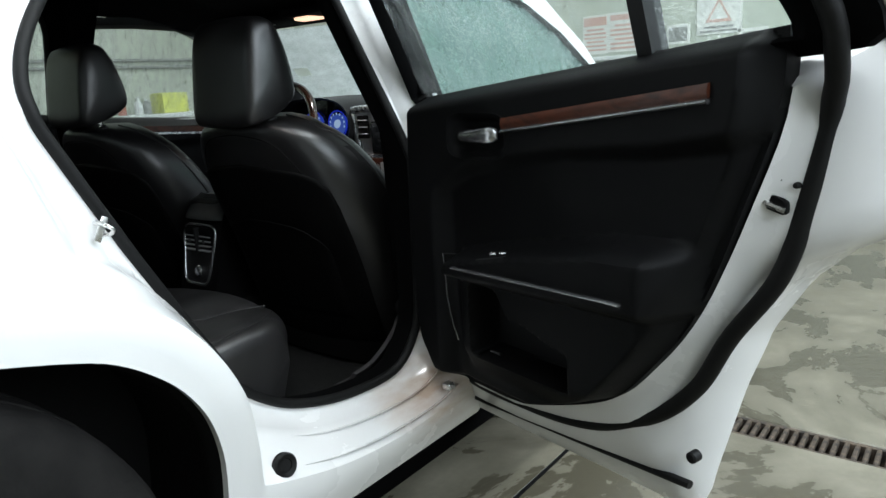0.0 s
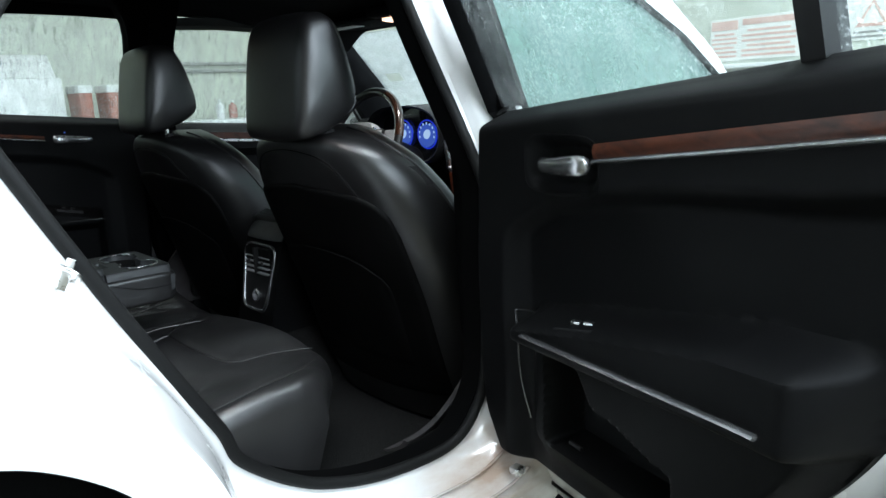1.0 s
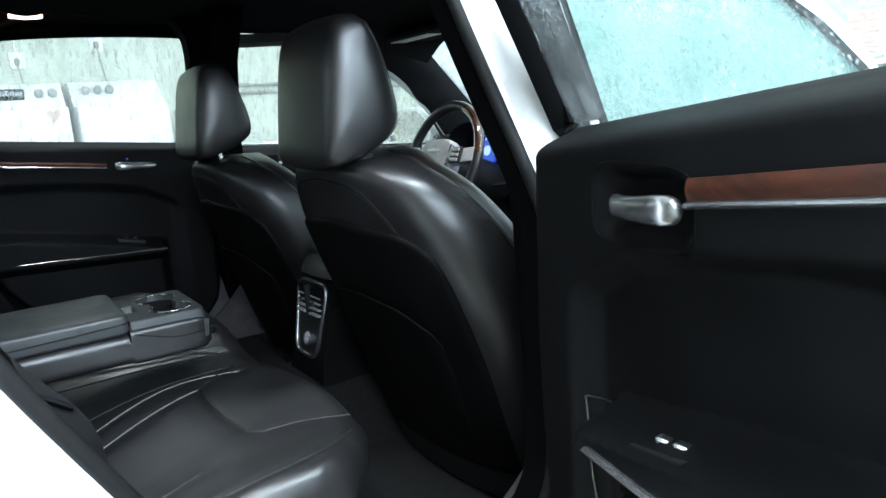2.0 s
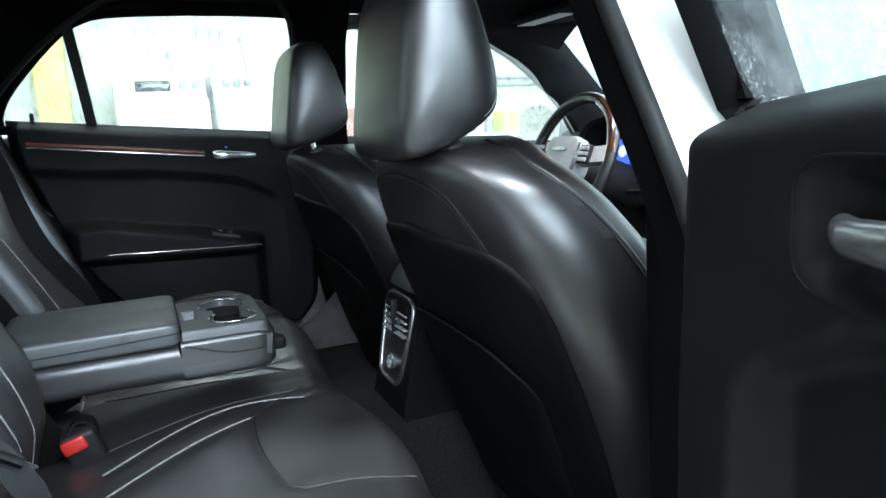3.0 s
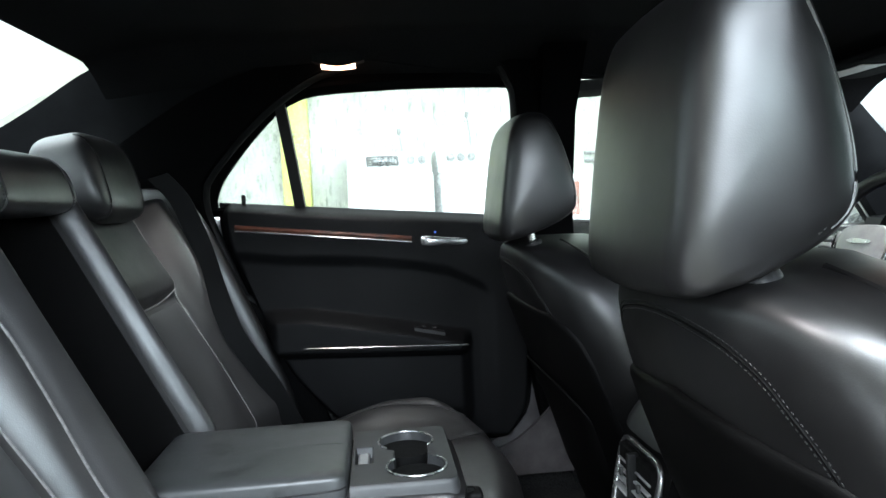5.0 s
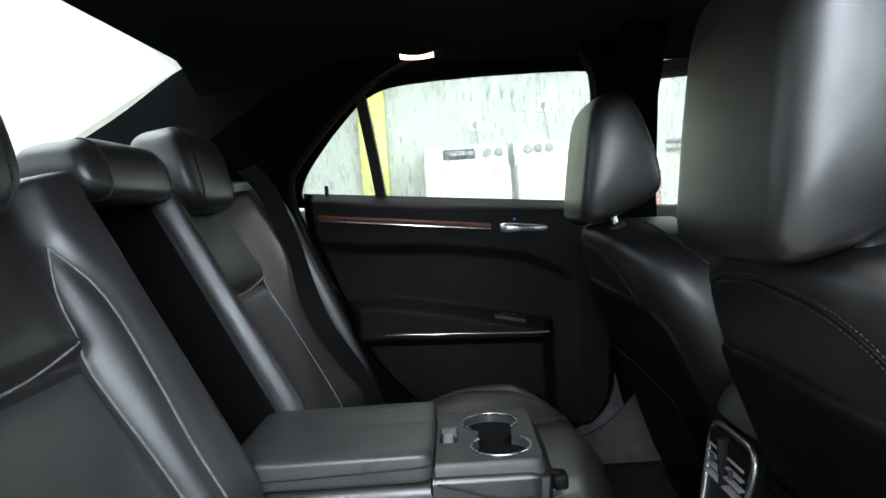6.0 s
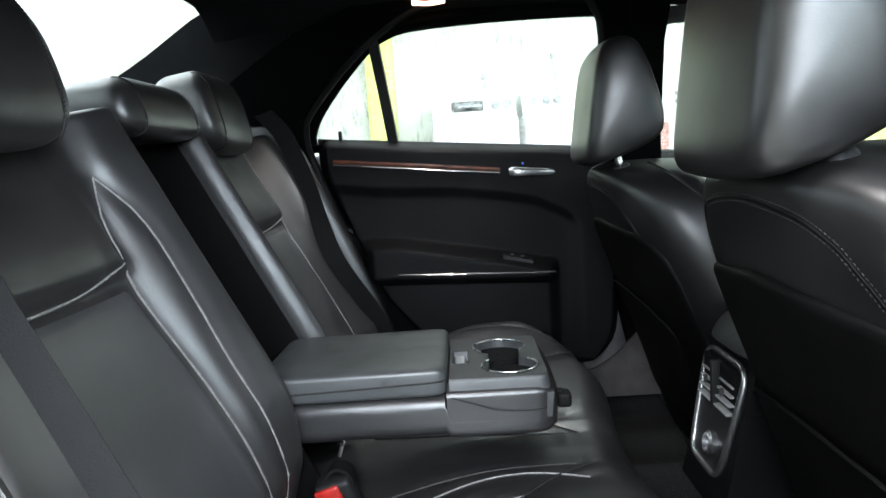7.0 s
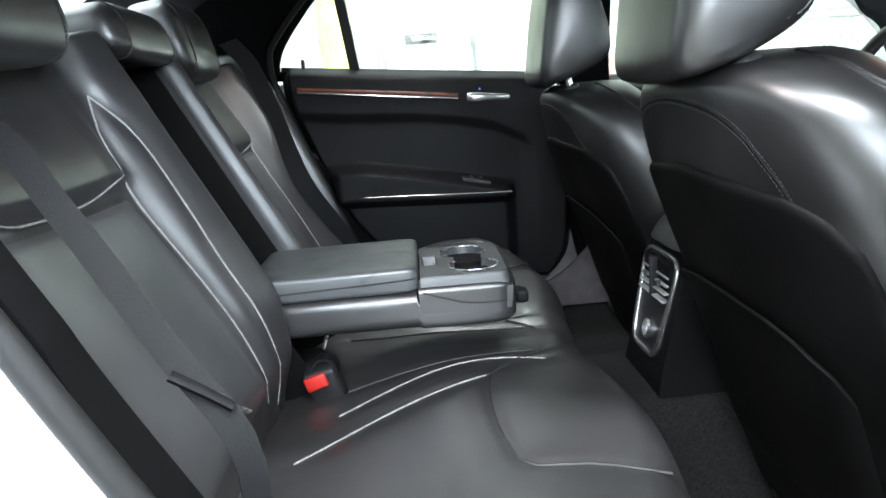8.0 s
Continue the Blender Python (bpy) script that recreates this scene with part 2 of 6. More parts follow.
def misted(name, fog, tint, streak=(1, 1, 0.12), drops=70.0, veil=(0.75, 0.8, 0.79), share=0.4, beads=0.5, trails=0.35):
    """Wet glass: clear pane, mist that scatters light in runs, and drops as relief."""
    m = bpy.data.materials.new(name)
    m.use_nodes = True
    t = m.node_tree
    t.nodes.remove(t.nodes["Principled BSDF"])
    clear = node(m, "ShaderNodeBsdfTransparent", Color=(*tint, 1))
    gloss = node(m, "ShaderNodeBsdfGlossy", Roughness=0.03)
    facing = node(m, "ShaderNodeLayerWeight", Blend=0.5)
    power = node(m, "ShaderNodeMath")
    power.operation = "POWER"
    power.inputs[1].default_value = 5.0
    wire(m, facing, "Facing", power, 0)
    fres = node(m, "ShaderNodeMapRange", To_Min=0.03, To_Max=0.8)
    wire(m, power, 0, fres, "Value")
    white = node(m, "ShaderNodeBsdfTranslucent", Color=(*veil, 1))
    white2 = node(m, "ShaderNodeBsdfDiffuse", Color=(*veil, 1))
    mixw = node(m, "ShaderNodeMixShader", Fac=share)
    wire(m, white, 0, mixw, 1)
    wire(m, white2, 0, mixw, 2)
    runs = noise_tex(m, 26, 5.0, 0.6, stretch=streak)
    fine = noise_tex(m, drops * 2.2, 2.0, 0.5)
    add = node(m, "ShaderNodeMath")
    add.operation = "MULTIPLY_ADD"
    add.inputs[1].default_value = 0.45
    wire(m, fine, "Fac", add, 0)
    wire(m, runs, "Fac", add, 2)
    mr = node(m, "ShaderNodeMapRange", From_Min=0.55, From_Max=0.95, To_Min=fog[0], To_Max=fog[1])
    wire(m, add, 0, mr, "Value")
    mist = node(m, "ShaderNodeMixShader")
    wire(m, mr, "Result", mist, 0)
    wire(m, clear, 0, mist, 1)
    wire(m, mixw, 0, mist, 2)
    # dark runs and bright beads of water
    thin = noise_tex(m, 130, 3.0, 0.5, stretch=(1, 1, 0.04))
    cut = node(m, "ShaderNodeMapRange", From_Min=0.6, From_Max=0.68, To_Max=trails)
    wire(m, thin, "Fac", cut, "Value")
    dark = node(m, "ShaderNodeBsdfTransparent", Color=(0.3, 0.33, 0.32, 1))
    run = node(m, "ShaderNodeMixShader")
    wire(m, cut, "Result", run, 0)
    wire(m, mist, 0, run, 1)
    wire(m, dark, 0, run, 2)
    patch = noise_tex(m, 9, 3.0, 0.5)
    where = node(m, "ShaderNodeMapRange", From_Min=0.42, From_Max=0.62, To_Max=beads)
    wire(m, patch, "Fac", where, "Value")
    co2 = node(m, "ShaderNodeTexCoord")
    cell = node(m, "ShaderNodeTexVoronoi", Scale=drops * 2.6)
    wire(m, co2, "Object", cell, "Vector")
    dot = node(m, "ShaderNodeMapRange", From_Min=0.34, From_Max=0.2)
    wire(m, cell, "Distance", dot, "Value")
    both = node(m, "ShaderNodeMath")
    both.operation = "MULTIPLY"
    wire(m, dot, "Result", both, 0)
    wire(m, where, "Result", both, 1)
    bead = node(m, "ShaderNodeBsdfTranslucent", Color=(0.95, 1.0, 1.0, 1))
    wet = node(m, "ShaderNodeMixShader")
    wire(m, both, 0, wet, 0)
    wire(m, run, 0, wet, 1)
    wire(m, bead, 0, wet, 2)
    vor = node(m, "ShaderNodeTexVoronoi", Scale=drops)
    co = node(m, "ShaderNodeTexCoord")
    wire(m, co, "Object", vor, "Vector")
    bump = node(m, "ShaderNodeBump", Strength=0.12, Distance=0.002)
    wire(m, vor, "Distance", bump, "Height")
    wire(m, bump, "Normal", gloss, "Normal")
    last = node(m, "ShaderNodeMixShader")
    wire(m, fres, 0, last, 0)
    wire(m, wet, 0, last, 1)
    wire(m, gloss, 0, last, 2)
    wire(m, last, 0, t.nodes["Material Output"], "Surface")
    return m


SIDEGLASS = misted("wet_side_glass", (0.0, 0.2), (0.9, 0.94, 0.93), beads=0.45, trails=0.4)
GREENGLASS = misted("misted_green_glass", (0.55, 0.98), (0.72, 0.9, 0.82), streak=(1, 1, 0.5), veil=(0.13, 0.178, 0.166), share=0.8, beads=0.3, trails=0.3)
SCREENGLASS = misted("misted_windscreen", (0.5, 0.85), (0.9, 0.95, 0.98), streak=(1, 0.5, 0.5), beads=0.4, trails=0.1)
CLEARGLASS = misted("door_glass", (0.0, 0.06), (0.93, 0.97, 0.96), beads=0.16, trails=0.08)


STICKER = bpy.data.materials.new("thin_paper_sticker")
STICKER.use_nodes = True
STICKER.node_tree.nodes.remove(STICKER.node_tree.nodes["Principled BSDF"])
wire(STICKER, node(STICKER, "ShaderNodeBsdfTranslucent", Color=(0.62, 0.64, 0.6, 1)), 0, STICKER.node_tree.nodes["Material Output"], "Surface")


# ---- shapes ----
def join(*geos):
    vs, fs = [], []
    for v, f in geos:
        k = len(vs)
        vs += [tuple(p) for p in v]
        fs += [tuple(i + k for i in q) for q in f]
    return vs, fs


def moved(geo, m):
    return [tuple(m @ Vector(p)) for p in geo[0]], geo[1]


def grid(f, nu, nv):
    vs = [tuple(f(i / nu, j / nv)) for j in range(nv + 1) for i in range(nu + 1)]
    w = nu + 1
    return vs, [(j * w + i, j * w + i + 1, (j + 1) * w + i + 1, (j + 1) * w + i) for j in range(nv) for i in range(nu)]


def slab(front, back, nu, nv):
    """A closed body between two grids of the same parameters."""
    a, fa = grid(front, nu, nv)
    b, fb = grid(back, nu, nv)
    n, w = len(a), nu + 1
    rim = [i for i in range(w)] + [j * w + nu for j in range(1, nv + 1)] + [nv * w + i for i in range(nu - 1, -1, -1)] + [j * w for j in range(nv - 1, 0, -1)]
    fs = list(fa) + [tuple(n + k for k in reversed(q)) for q in fb]
    fs += [(rim[(k + 1) % len(rim)], rim[k], n + rim[k], n + rim[(k + 1) % len(rim)]) for k in range(len(rim))]
    return a + b, fs


def loft(rings, caps=True, closed=True):
    n = len(rings[0])
    vs = [tuple(p) for r in rings for p in r]
    fs = []
    for j in range(len(rings) - 1):
        for i in range(n if closed else n - 1):
            fs.append((j * n + i, j * n + (i + 1) % n, (j + 1) * n + (i + 1) % n, (j + 1) * n + i))
    if caps:
        fs.append(tuple(reversed(range(n))))
        fs.append(tuple((len(rings) - 1) * n + i for i in range(n)))
    return vs, fs


def smooth(pts, n, closed=False):
    """Points evenly along a Catmull-Rom curve through pts."""
    p = [np.array(q, float) for q in pts]
    m = len(p)
    out = []
    for i in range(m if closed else m - 1):
        a, b, c, d = (p[(i + k) % m] if closed else p[min(max(i + k, 0), m - 1)] for k in (-1, 0, 1, 2))
        for s in np.linspace(0, 1, 12, endpoint=False):
            out.append(0.5 * (2 * b + (c - a) * s + (2 * a - 5 * b + 4 * c - d) * s * s + (3 * b - a - 3 * c + d) * s ** 3))
    out.append(p[0] if closed else p[-1])
    return even(out, n, closed)


def even(pts, n, closed=False):
    q = np.array([np.array(v, float) for v in pts])
    ds = np.r_[0, np.cumsum(np.linalg.norm(np.diff(q, axis=0), axis=1))]
    s = np.linspace(0, ds[-1], n, endpoint=not closed)
    return [np.array([np.interp(v, ds, q[:, k]) for k in range(q.shape[1])]) for v in s]


def tube(pts, r, n=8, closed=False, flat=1.0, up=(0, 0, 1)):
    """A rod along pts. flat: its height as a share of its width."""
    p = [Vector(q) for q in pts]
    rings = []
    for i, c in enumerate(p):
        a = p[(i - 1) % len(p)] if closed or i else p[0]
        b = p[(i + 1) % len(p)] if closed or i < len(p) - 1 else p[-1]
        t = (b - a).normalized()
        s = t.cross(Vector(up))
        s = s.normalized() if s.length > 1e-4 else t.orthogonal().normalized()
        u = s.cross(t)
        rad = r(i / (len(p) - 1)) if callable(r) else r
        rings.append([c + s * (rad * math.cos(k * 2 * math.pi / n)) + u * (rad * flat * math.sin(k * 2 * math.pi / n)) for k in range(n)])
    if closed:
        rings.append(rings[0])
    return loft(rings, caps=not closed)


def stitches(pts, r=.0005, pitch=.0042, share=.88):
    """A row of single thread stitches along pts."""
    n = max(2, int(sum((Vector(b) - Vector(a)).length for a, b in zip(pts, pts[1:])) / pitch))
    p = even(pts, n * 2)
    return join(*[tube([p[2 * i] * share + p[2 * i + 1] * (1 - share) + (p[2 * i] - p[2 * i + 1]) * .2, p[2 * i + 1]], r, 5) for i in range(n)])


def rbox(c, size, r=0.01, seg=3):
    bm = bmesh.new()
    bmesh.ops.create_cube(bm, size=1.0)
    for v in bm.verts:
        v.co = Vector((v.co.x * size[0], v.co.y * size[1], v.co.z * size[2]))
    bmesh.ops.bevel(bm, geom=list(bm.edges), offset=min(r, min(size) * 0.49), segments=seg, affect="EDGES", profile=0.5)
    bm.verts.index_update()
    geo = [tuple(v.co + Vector(c)) for v in bm.verts], [tuple(v.index for v in f.verts) for f in bm.faces]
    bm.free()
    return geo


def lathe(profile, c, axis, n=32):
    """profile: (radius, height along axis)."""
    q = Vector(axis).to_track_quat("Z", "Y").to_matrix()
    rings = [[Vector(c) + q @ Vector((r * math.cos(k * 2 * math.pi / n), r * math.sin(k * 2 * math.pi / n), h)) for k in range(n)] for r, h in profile]
    return loft(rings)


def squircle(rx, ry, n, e=3.0):
    out = []
    for k in range(n):
        a = 2 * math.pi * k / n
        ca, sa = math.cos(a), math.sin(a)
        d = (abs(ca) ** e + abs(sa) ** e) ** (-1 / e)
        out.append((rx * ca * d, ry * sa * d))
    return out


def part(name, geo, material, parent=None, label="", angle=38):
    """One mesh object, as a part of a thing or of a part."""
    me = bpy.data.meshes.new(name)
    me.from_pydata([tuple(p) for p in geo[0]], [], geo[1])
    bm = bmesh.new()
    bm.from_mesh(me)
    bmesh.ops.remove_doubles(bm, verts=bm.verts, dist=1e-5)
    bmesh.ops.recalc_face_normals(bm, faces=bm.faces)
    bm.to_mesh(me)
    bm.free()
    me.polygons.foreach_set("use_smooth", [True] * len(me.polygons))
    me.set_sharp_from_angle(angle=radians(angle))
    me.materials.append(material)
    ob = new(name, me)
    if parent:
        ob.parent = parent
        ob.matrix_parent_inverse = parent.matrix_world.inverted()
    if label:
        tagged(ob, label)
    return ob


def empty(name, at, label, category, group=""):
    ob = new(name)
    ob.empty_display_size = 0.1
    ob.location = at
    bpy.context.view_layer.update()
    return tagged(ob, label, category, group)


def bell(d, w):
    return math.exp(-(d / w) ** 2)


def step(x, a, b):
    t = min(max((x - a) / (b - a), 0.0), 1.0)
    return t * t * (3 - 2 * t)


def near_line(x, y, line):
    """Distance from a point to a polyline in the plane."""
    best = 9.0
    for (ax, ay), (bx, by) in zip(line, line[1:]):
        dx, dy = bx - ax, by - ay
        t = min(max(((x - ax) * dx + (y - ay) * dy) / (dx * dx + dy * dy + 1e-12), 0), 1)
        best = min(best, math.hypot(x - ax - t * dx, y - ay - t * dy))
    return best


def table(x, rows):
    return float(np.interp(x, [r[0] for r in rows], [r[1] for r in rows]))


# ---- the wash bay ----
def structure(name, geo, material, label, angle=30):
    return tagged(part(name, geo, material, None, label, angle), category=name.split("_")[0], kind="structure")


X0, X1, Y0, Y1, TOP = -6.0, 6.0, -3.1, 4.9, 3.3
DRAIN0, DRAIN1 = 2.09, 2.2
floor = structure("floor", join(rbox(((X0 + DRAIN0) / 2, -2.73, -0.1), (DRAIN0 - X0, 3.738, 0.2), 0.004, 1), rbox(((X0 + DRAIN0) / 2, 2.02, -0.1), (DRAIN0 - X0, 5.75, 0.2), 0.004, 1),
                  rbox(((X1 + DRAIN1) / 2, 0.15, -0.1), (X1 - DRAIN1, 9.5, 0.2), 0.004, 1), rbox((0, 0.15, -0.26), (12, 9.5, 0.1), 0.004, 1)),
                  CONCRETE, "wet stained concrete floor of a wash bay")
structure("floor_joint", rbox(((X0 + DRAIN0) / 2, -.858, -.006), (DRAIN0 - X0, .012, .012), .001, 1), BLACKHOLE, "dark joint between the floor slabs")
structure("wall_left", rbox((0, Y1 + 0.1, TOP / 2), (12.4, 0.2, TOP), 0.005, 1), WALLPAINT, "pale green painted wall behind the machines")
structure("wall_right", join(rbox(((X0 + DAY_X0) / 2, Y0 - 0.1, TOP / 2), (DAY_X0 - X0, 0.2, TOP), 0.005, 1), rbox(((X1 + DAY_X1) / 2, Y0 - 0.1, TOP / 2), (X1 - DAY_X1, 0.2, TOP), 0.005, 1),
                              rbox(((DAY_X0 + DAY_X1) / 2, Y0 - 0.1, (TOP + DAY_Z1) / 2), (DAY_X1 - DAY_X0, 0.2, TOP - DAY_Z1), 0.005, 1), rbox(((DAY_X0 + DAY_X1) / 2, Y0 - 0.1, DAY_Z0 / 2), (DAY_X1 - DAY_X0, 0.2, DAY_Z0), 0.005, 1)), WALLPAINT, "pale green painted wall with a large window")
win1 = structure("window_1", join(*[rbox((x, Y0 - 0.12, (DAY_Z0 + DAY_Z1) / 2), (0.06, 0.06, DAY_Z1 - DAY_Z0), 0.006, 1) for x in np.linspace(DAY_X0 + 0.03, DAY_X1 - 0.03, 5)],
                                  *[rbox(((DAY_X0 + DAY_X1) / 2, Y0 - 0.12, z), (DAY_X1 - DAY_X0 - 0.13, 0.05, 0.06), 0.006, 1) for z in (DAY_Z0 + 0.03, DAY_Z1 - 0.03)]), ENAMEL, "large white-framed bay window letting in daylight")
structure("wall_front", rbox((X1 + 0.1, 0.15, TOP / 2), (0.2, 9.5, TOP), 0.005, 1), WALLPAINT, "pale green painted wall with safety signs")
structure("wall_rear", rbox((X0 - 0.1, 0.15, TOP / 2), (0.2, 9.5, TOP), 0.005, 1), WALLPAINT, "pale green painted wall of the bay")
structure("ceiling", rbox((0, 0.15, TOP + 0.1), (12.4, 9.9, 0.2), 0.005, 1), CEILPAINT, "white painted ceiling of the bay")


def ceiling_light(x, y, watts):
    e = empty("ceiling_light", (x, y, TOP), "long white fluorescent ceiling fitting, switched on", "ceiling light", "ceiling lights")
    part("housing", rbox((x, y, TOP - 0.035), (2.4, 0.24, 0.06), 0.012), ENAMEL, e)
    for d in (-0.06, 0.06):
        part("tube", tube([(x - 1.15, y + d, TOP - 0.085), (x + 1.15, y + d, TOP - 0.085)], 0.017, 10), TUBE, e)
    lamp = bpy.data.lights.new("tube_light", "AREA")
    lamp.shape, lamp.size, lamp.size_y, lamp.energy, lamp.color = "RECTANGLE", 2.3, 0.2, watts, (0.89, 0.975, 1.0)
    ob = new("tube_light", lamp)
    ob.matrix_world = pose(x, y, TOP - 0.12)
    return e


for lx, ly, watts in ((1.0, -1.6, 120.0), (4.0, -1.6, 60.0), (-1.1, 1.3, 58.0), (1.2, 2.5, 11.0), (4.4, 2.5, 40.0)):
    ceiling_light(lx, ly, watts)

# ---- the car ----
car = empty("car", (1.8, 0, 0), "wet white saloon car, black leather cabin, one rear door open", "car")

OPENING = [(.588, 1.046), (.584, .994), (.612, .930), (.672, .811), (.755, .659), (.795, .588), (.814, .542), (.885, .482), (.952, .45), (1.05, .432), (1.165, .44), (1.22, .49),
           (1.242, .56), (1.248, .725), (1.252, .88), (1.248, .95), (1.236, 1.06), (1.226, 1.17), (1.215, 1.26), (1.17, 1.315), (.95, 1.32), (.83, 1.295), (.75, 1.245), (.672, 1.168), (.616, 1.10)]
ARCH = [(.25, .772), (.35, .766), (.445, .744), (.522, .721), (.561, .702), (.602, .671), (.632, .639), (.657, .598), (.673, .554), (.681, .513), (.683, .468)]
AROUND = [(.25, 1.17), *[tuple(q) for q in smooth(ARCH, 40)], (.683, .40), (.68, .30), (1.345, .30), (1.345, 1.0),
          (1.36, 1.2), (1.34, 1.40), (.9, 1.42), (.5, 1.34), (.25, 1.24)]
YWIN = [(.95, .80), (1.33, .635)]
YOUT = [(.28, .86), (.34, .885), (.42, .90), (.6, .925), (.8, .93), (.93, .915), (1.0, .885), (1.04, .845), (1.1, .81), (1.33, .67), (1.42, .58)]


def y_open(x, z):
    return max(table(x, [(.9, .745), (1.25, .795)]) - .46 * max(z - table(x, [(.6, 1.0), (1.25, .86)]), 0.0), .63)


def polar(loop, c, n):
    """n points of a star-shaped outline, evenly by angle about c."""
    out = []
    m = len(loop)
    for k in range(n):
        a = 2 * math.pi * k / n
        d = (math.cos(a), math.sin(a))
        best = 0.0
        for i in range(m):
            (ax, ay), (bx, by) = loop[i][:2], loop[(i + 1) % m][:2]
            ex, ey = bx - ax, by - ay
            den = d[0] * ey - d[1] * ex
            if abs(den) < 1e-9:
                continue
            t = ((ax - c[0]) * ey - (ay - c[1]) * ex) / den
            s = ((ax - c[0]) * d[1] - (ay - c[1]) * d[0]) / den
            if t > 0 and -1e-6 <= s <= 1 + 1e-6:
                best = max(best, t)
        out.append((c[0] + d[0] * best, c[1] + d[1] * best))
    return out


def mixed(a, b, f):
    return [(p[0] + (q[0] - p[0]) * f, p[1] + (q[1] - p[1]) * f) for p, q in zip(a, b)]


CEN = (.95, .86)
LOOP0 = polar([tuple(p) for p in smooth(OPENING, 200, True)], CEN, 240)
LOOP1 = polar(AROUND, CEN, 240)


def body_side(s):
    """The body side round the rear door opening."""
    hold = lambda x, z: table(z, YOUT) - step(x, 1.2, 1.27) * step(z, .87, .95) * max(0, table(z, YOUT) - table(z, YWIN) - .012)
    skin = lambda loop, add=0.0: [(x, s * (hold(x, z) + add), z) for x, z in loop]
    jamb = lambda f, add=0.0: [(x, s * (y_open(x, z) + add), z) for x, z in mixed(LOOP0, LOOP1, f)]
    part_way = lambda f, k: [(x, s * (y_open(x, z) * (1 - k) + hold(x, z) * k), z) for x, z in mixed(LOOP0, LOOP1, f)]
    rings = ([jamb(0, -.02), jamb(0), jamb(.06, .004), part_way(.14, .12)] if s < 0 else [jamb(.17, .01)]) + [part_way(.2, .35), part_way(.24, .5), part_way(.32, .62), part_way(.4, .86), part_way(.46, .97), skin(mixed(LOOP0, LOOP1, .56)), skin(mixed(LOOP0, LOOP1, .78)), skin(LOOP1), skin(LOOP1, -.05)]
    side = part("body_side", loft(rings, caps=False), BODYPAINT, car, "white painted steel body side with wet film")
    inner = [jamb(0, -.008), jamb(-.025, -.008), jamb(-.03, -.02), jamb(-.01, -.05), jamb(.08, -.056)] if s < 0 else [jamb(.19, .03), jamb(.15, .02), jamb(.14, .0), jamb(.16, -.022), jamb(.3, -.028), jamb(.62, -.03)]
    part("aperture_trim", loft(inner, caps=False), SEALDARK, side, "black trim round the door opening")
    part("door_seal", tube(jamb(-.005 if s < 0 else .15, .002), 0.009 if s < 0 else 0.012, 12, closed=True, up=(0, 1, 0)), RUBBER, side, "black rubber door seal")
    if s > 0:
        for f0, f1 in ((.10, .55),):
            keep = [i for i, (x, z) in enumerate(LOOP0) if x > .98 and z < .60]
            keep.sort(key=lambda i: math.atan2(LOOP0[i][1] - CEN[1], LOOP0[i][0] - CEN[0]))
            bands = [jamb(f0 + (f1 - f0) * q, -.032 - .03 * q * q) for q in np.linspace(0, 1, 8)]
            part("sill_trim", loft([[row[i] for i in keep] for row in bands], caps=False, closed=False), SILLGREY, side, "pale grey sill trim")
    for f, k in ((.24, .49), (.40, .86)):
        lip = sorted(p for p in part_way(f, k) if p[2] < .45 and .84 < p[0] < 1.26)
        part("sill_ridge", tube(even(lip, 40), lambda q: .001 + .008 * math.sin(math.pi * min(q * 1.25, .5 + (q - .4) * .3)), 10, flat=.3, up=(0, .6, .8)), BODYPAINT, side)
    # added near-black bar: stands in for the shade below the sill
    part("sill_shade_bar", rbox((1.55, s * .80, .272), (1.72, .12, .05), .014), SEALDARK, side, "near-black bar added for the shade under the sill")
    # rear quarter
    low = lambda x: max(.30, .37 + math.sqrt(max(0.0, .402 ** 2 - (x - .262) ** 2))) if abs(x - .262) < .402 else .30
    high = lambda x: table(x, [(-.75, .98), (-.3, 1.04), (0, 1.09), (.25, 1.24)])

    def quarter(u, v):
        x = -.75 + u * 1.002
        z = low(x) + v * (high(x) - low(x))
        return x, s * (table(z, YOUT) - .12 * step(-x, .2, .75)), z
    part("quarter_panel", grid(quarter, 60, 24), PAINT, car, "white rear quarter panel")
    half = smooth(ARCH + [(.683, .40), (.68, .28)], 40)
    arch = [(.524 - x, z) for x, z in half[::-1]] + [tuple(q) for q in half]
    shrink = lambda k: [(.262 + (x - .262) * k, .4 + (z - .4) * k) for x, z in arch]
    part("wheel_arch_liner", loft([[(x, s * (table(z, YOUT) - d), z) for x, z in shrink(k)] for d, k in ((.012, 1), (.03, .985), (.05, .995), (.20, .99), (.205, .9), (.21, .02))], caps=False, closed=False), BLACKHOLE, car, "matte black wheel arch liner")
    return side


def body_details(s, side):
    part("sill_plug", lathe([(.02, -.004), (.02, .005), (.017, .008), (.011, .006), (.01, .004), (.002, .004)], (.80, s * .881, .441), (-.1, s, .25), 24), RUBBER, side, "round black rubber plug")
    loop = smooth([(.632, s * .762, .848), (.634, s * .776, .847), (.641, s * .783, .842), (.645, s * .783, .837), (.644, s * .776, .831), (.641, s * .762, .829)], 30)
    striker = part("striker", tube([tuple(q) for q in loop], .003, 10), STEEL, side, "bright steel door striker loop")
    part("striker_plate", moved(rbox((0, 0, 0), (.010, .003, .036), .0012), Matrix.Translation((.637, s * .7665, .838)) @ Matrix.Rotation(radians(28), 4, "Y")), STEEL, striker, "steel striker plate")
    part("sill_clip", rbox((1.21, s * .89, .415), (.02, .02, .014), .003), CHROME, side, "small bright clip")


near_side = body_side(-1)
far_side = body_side(1)
body_details(-1, near_side)


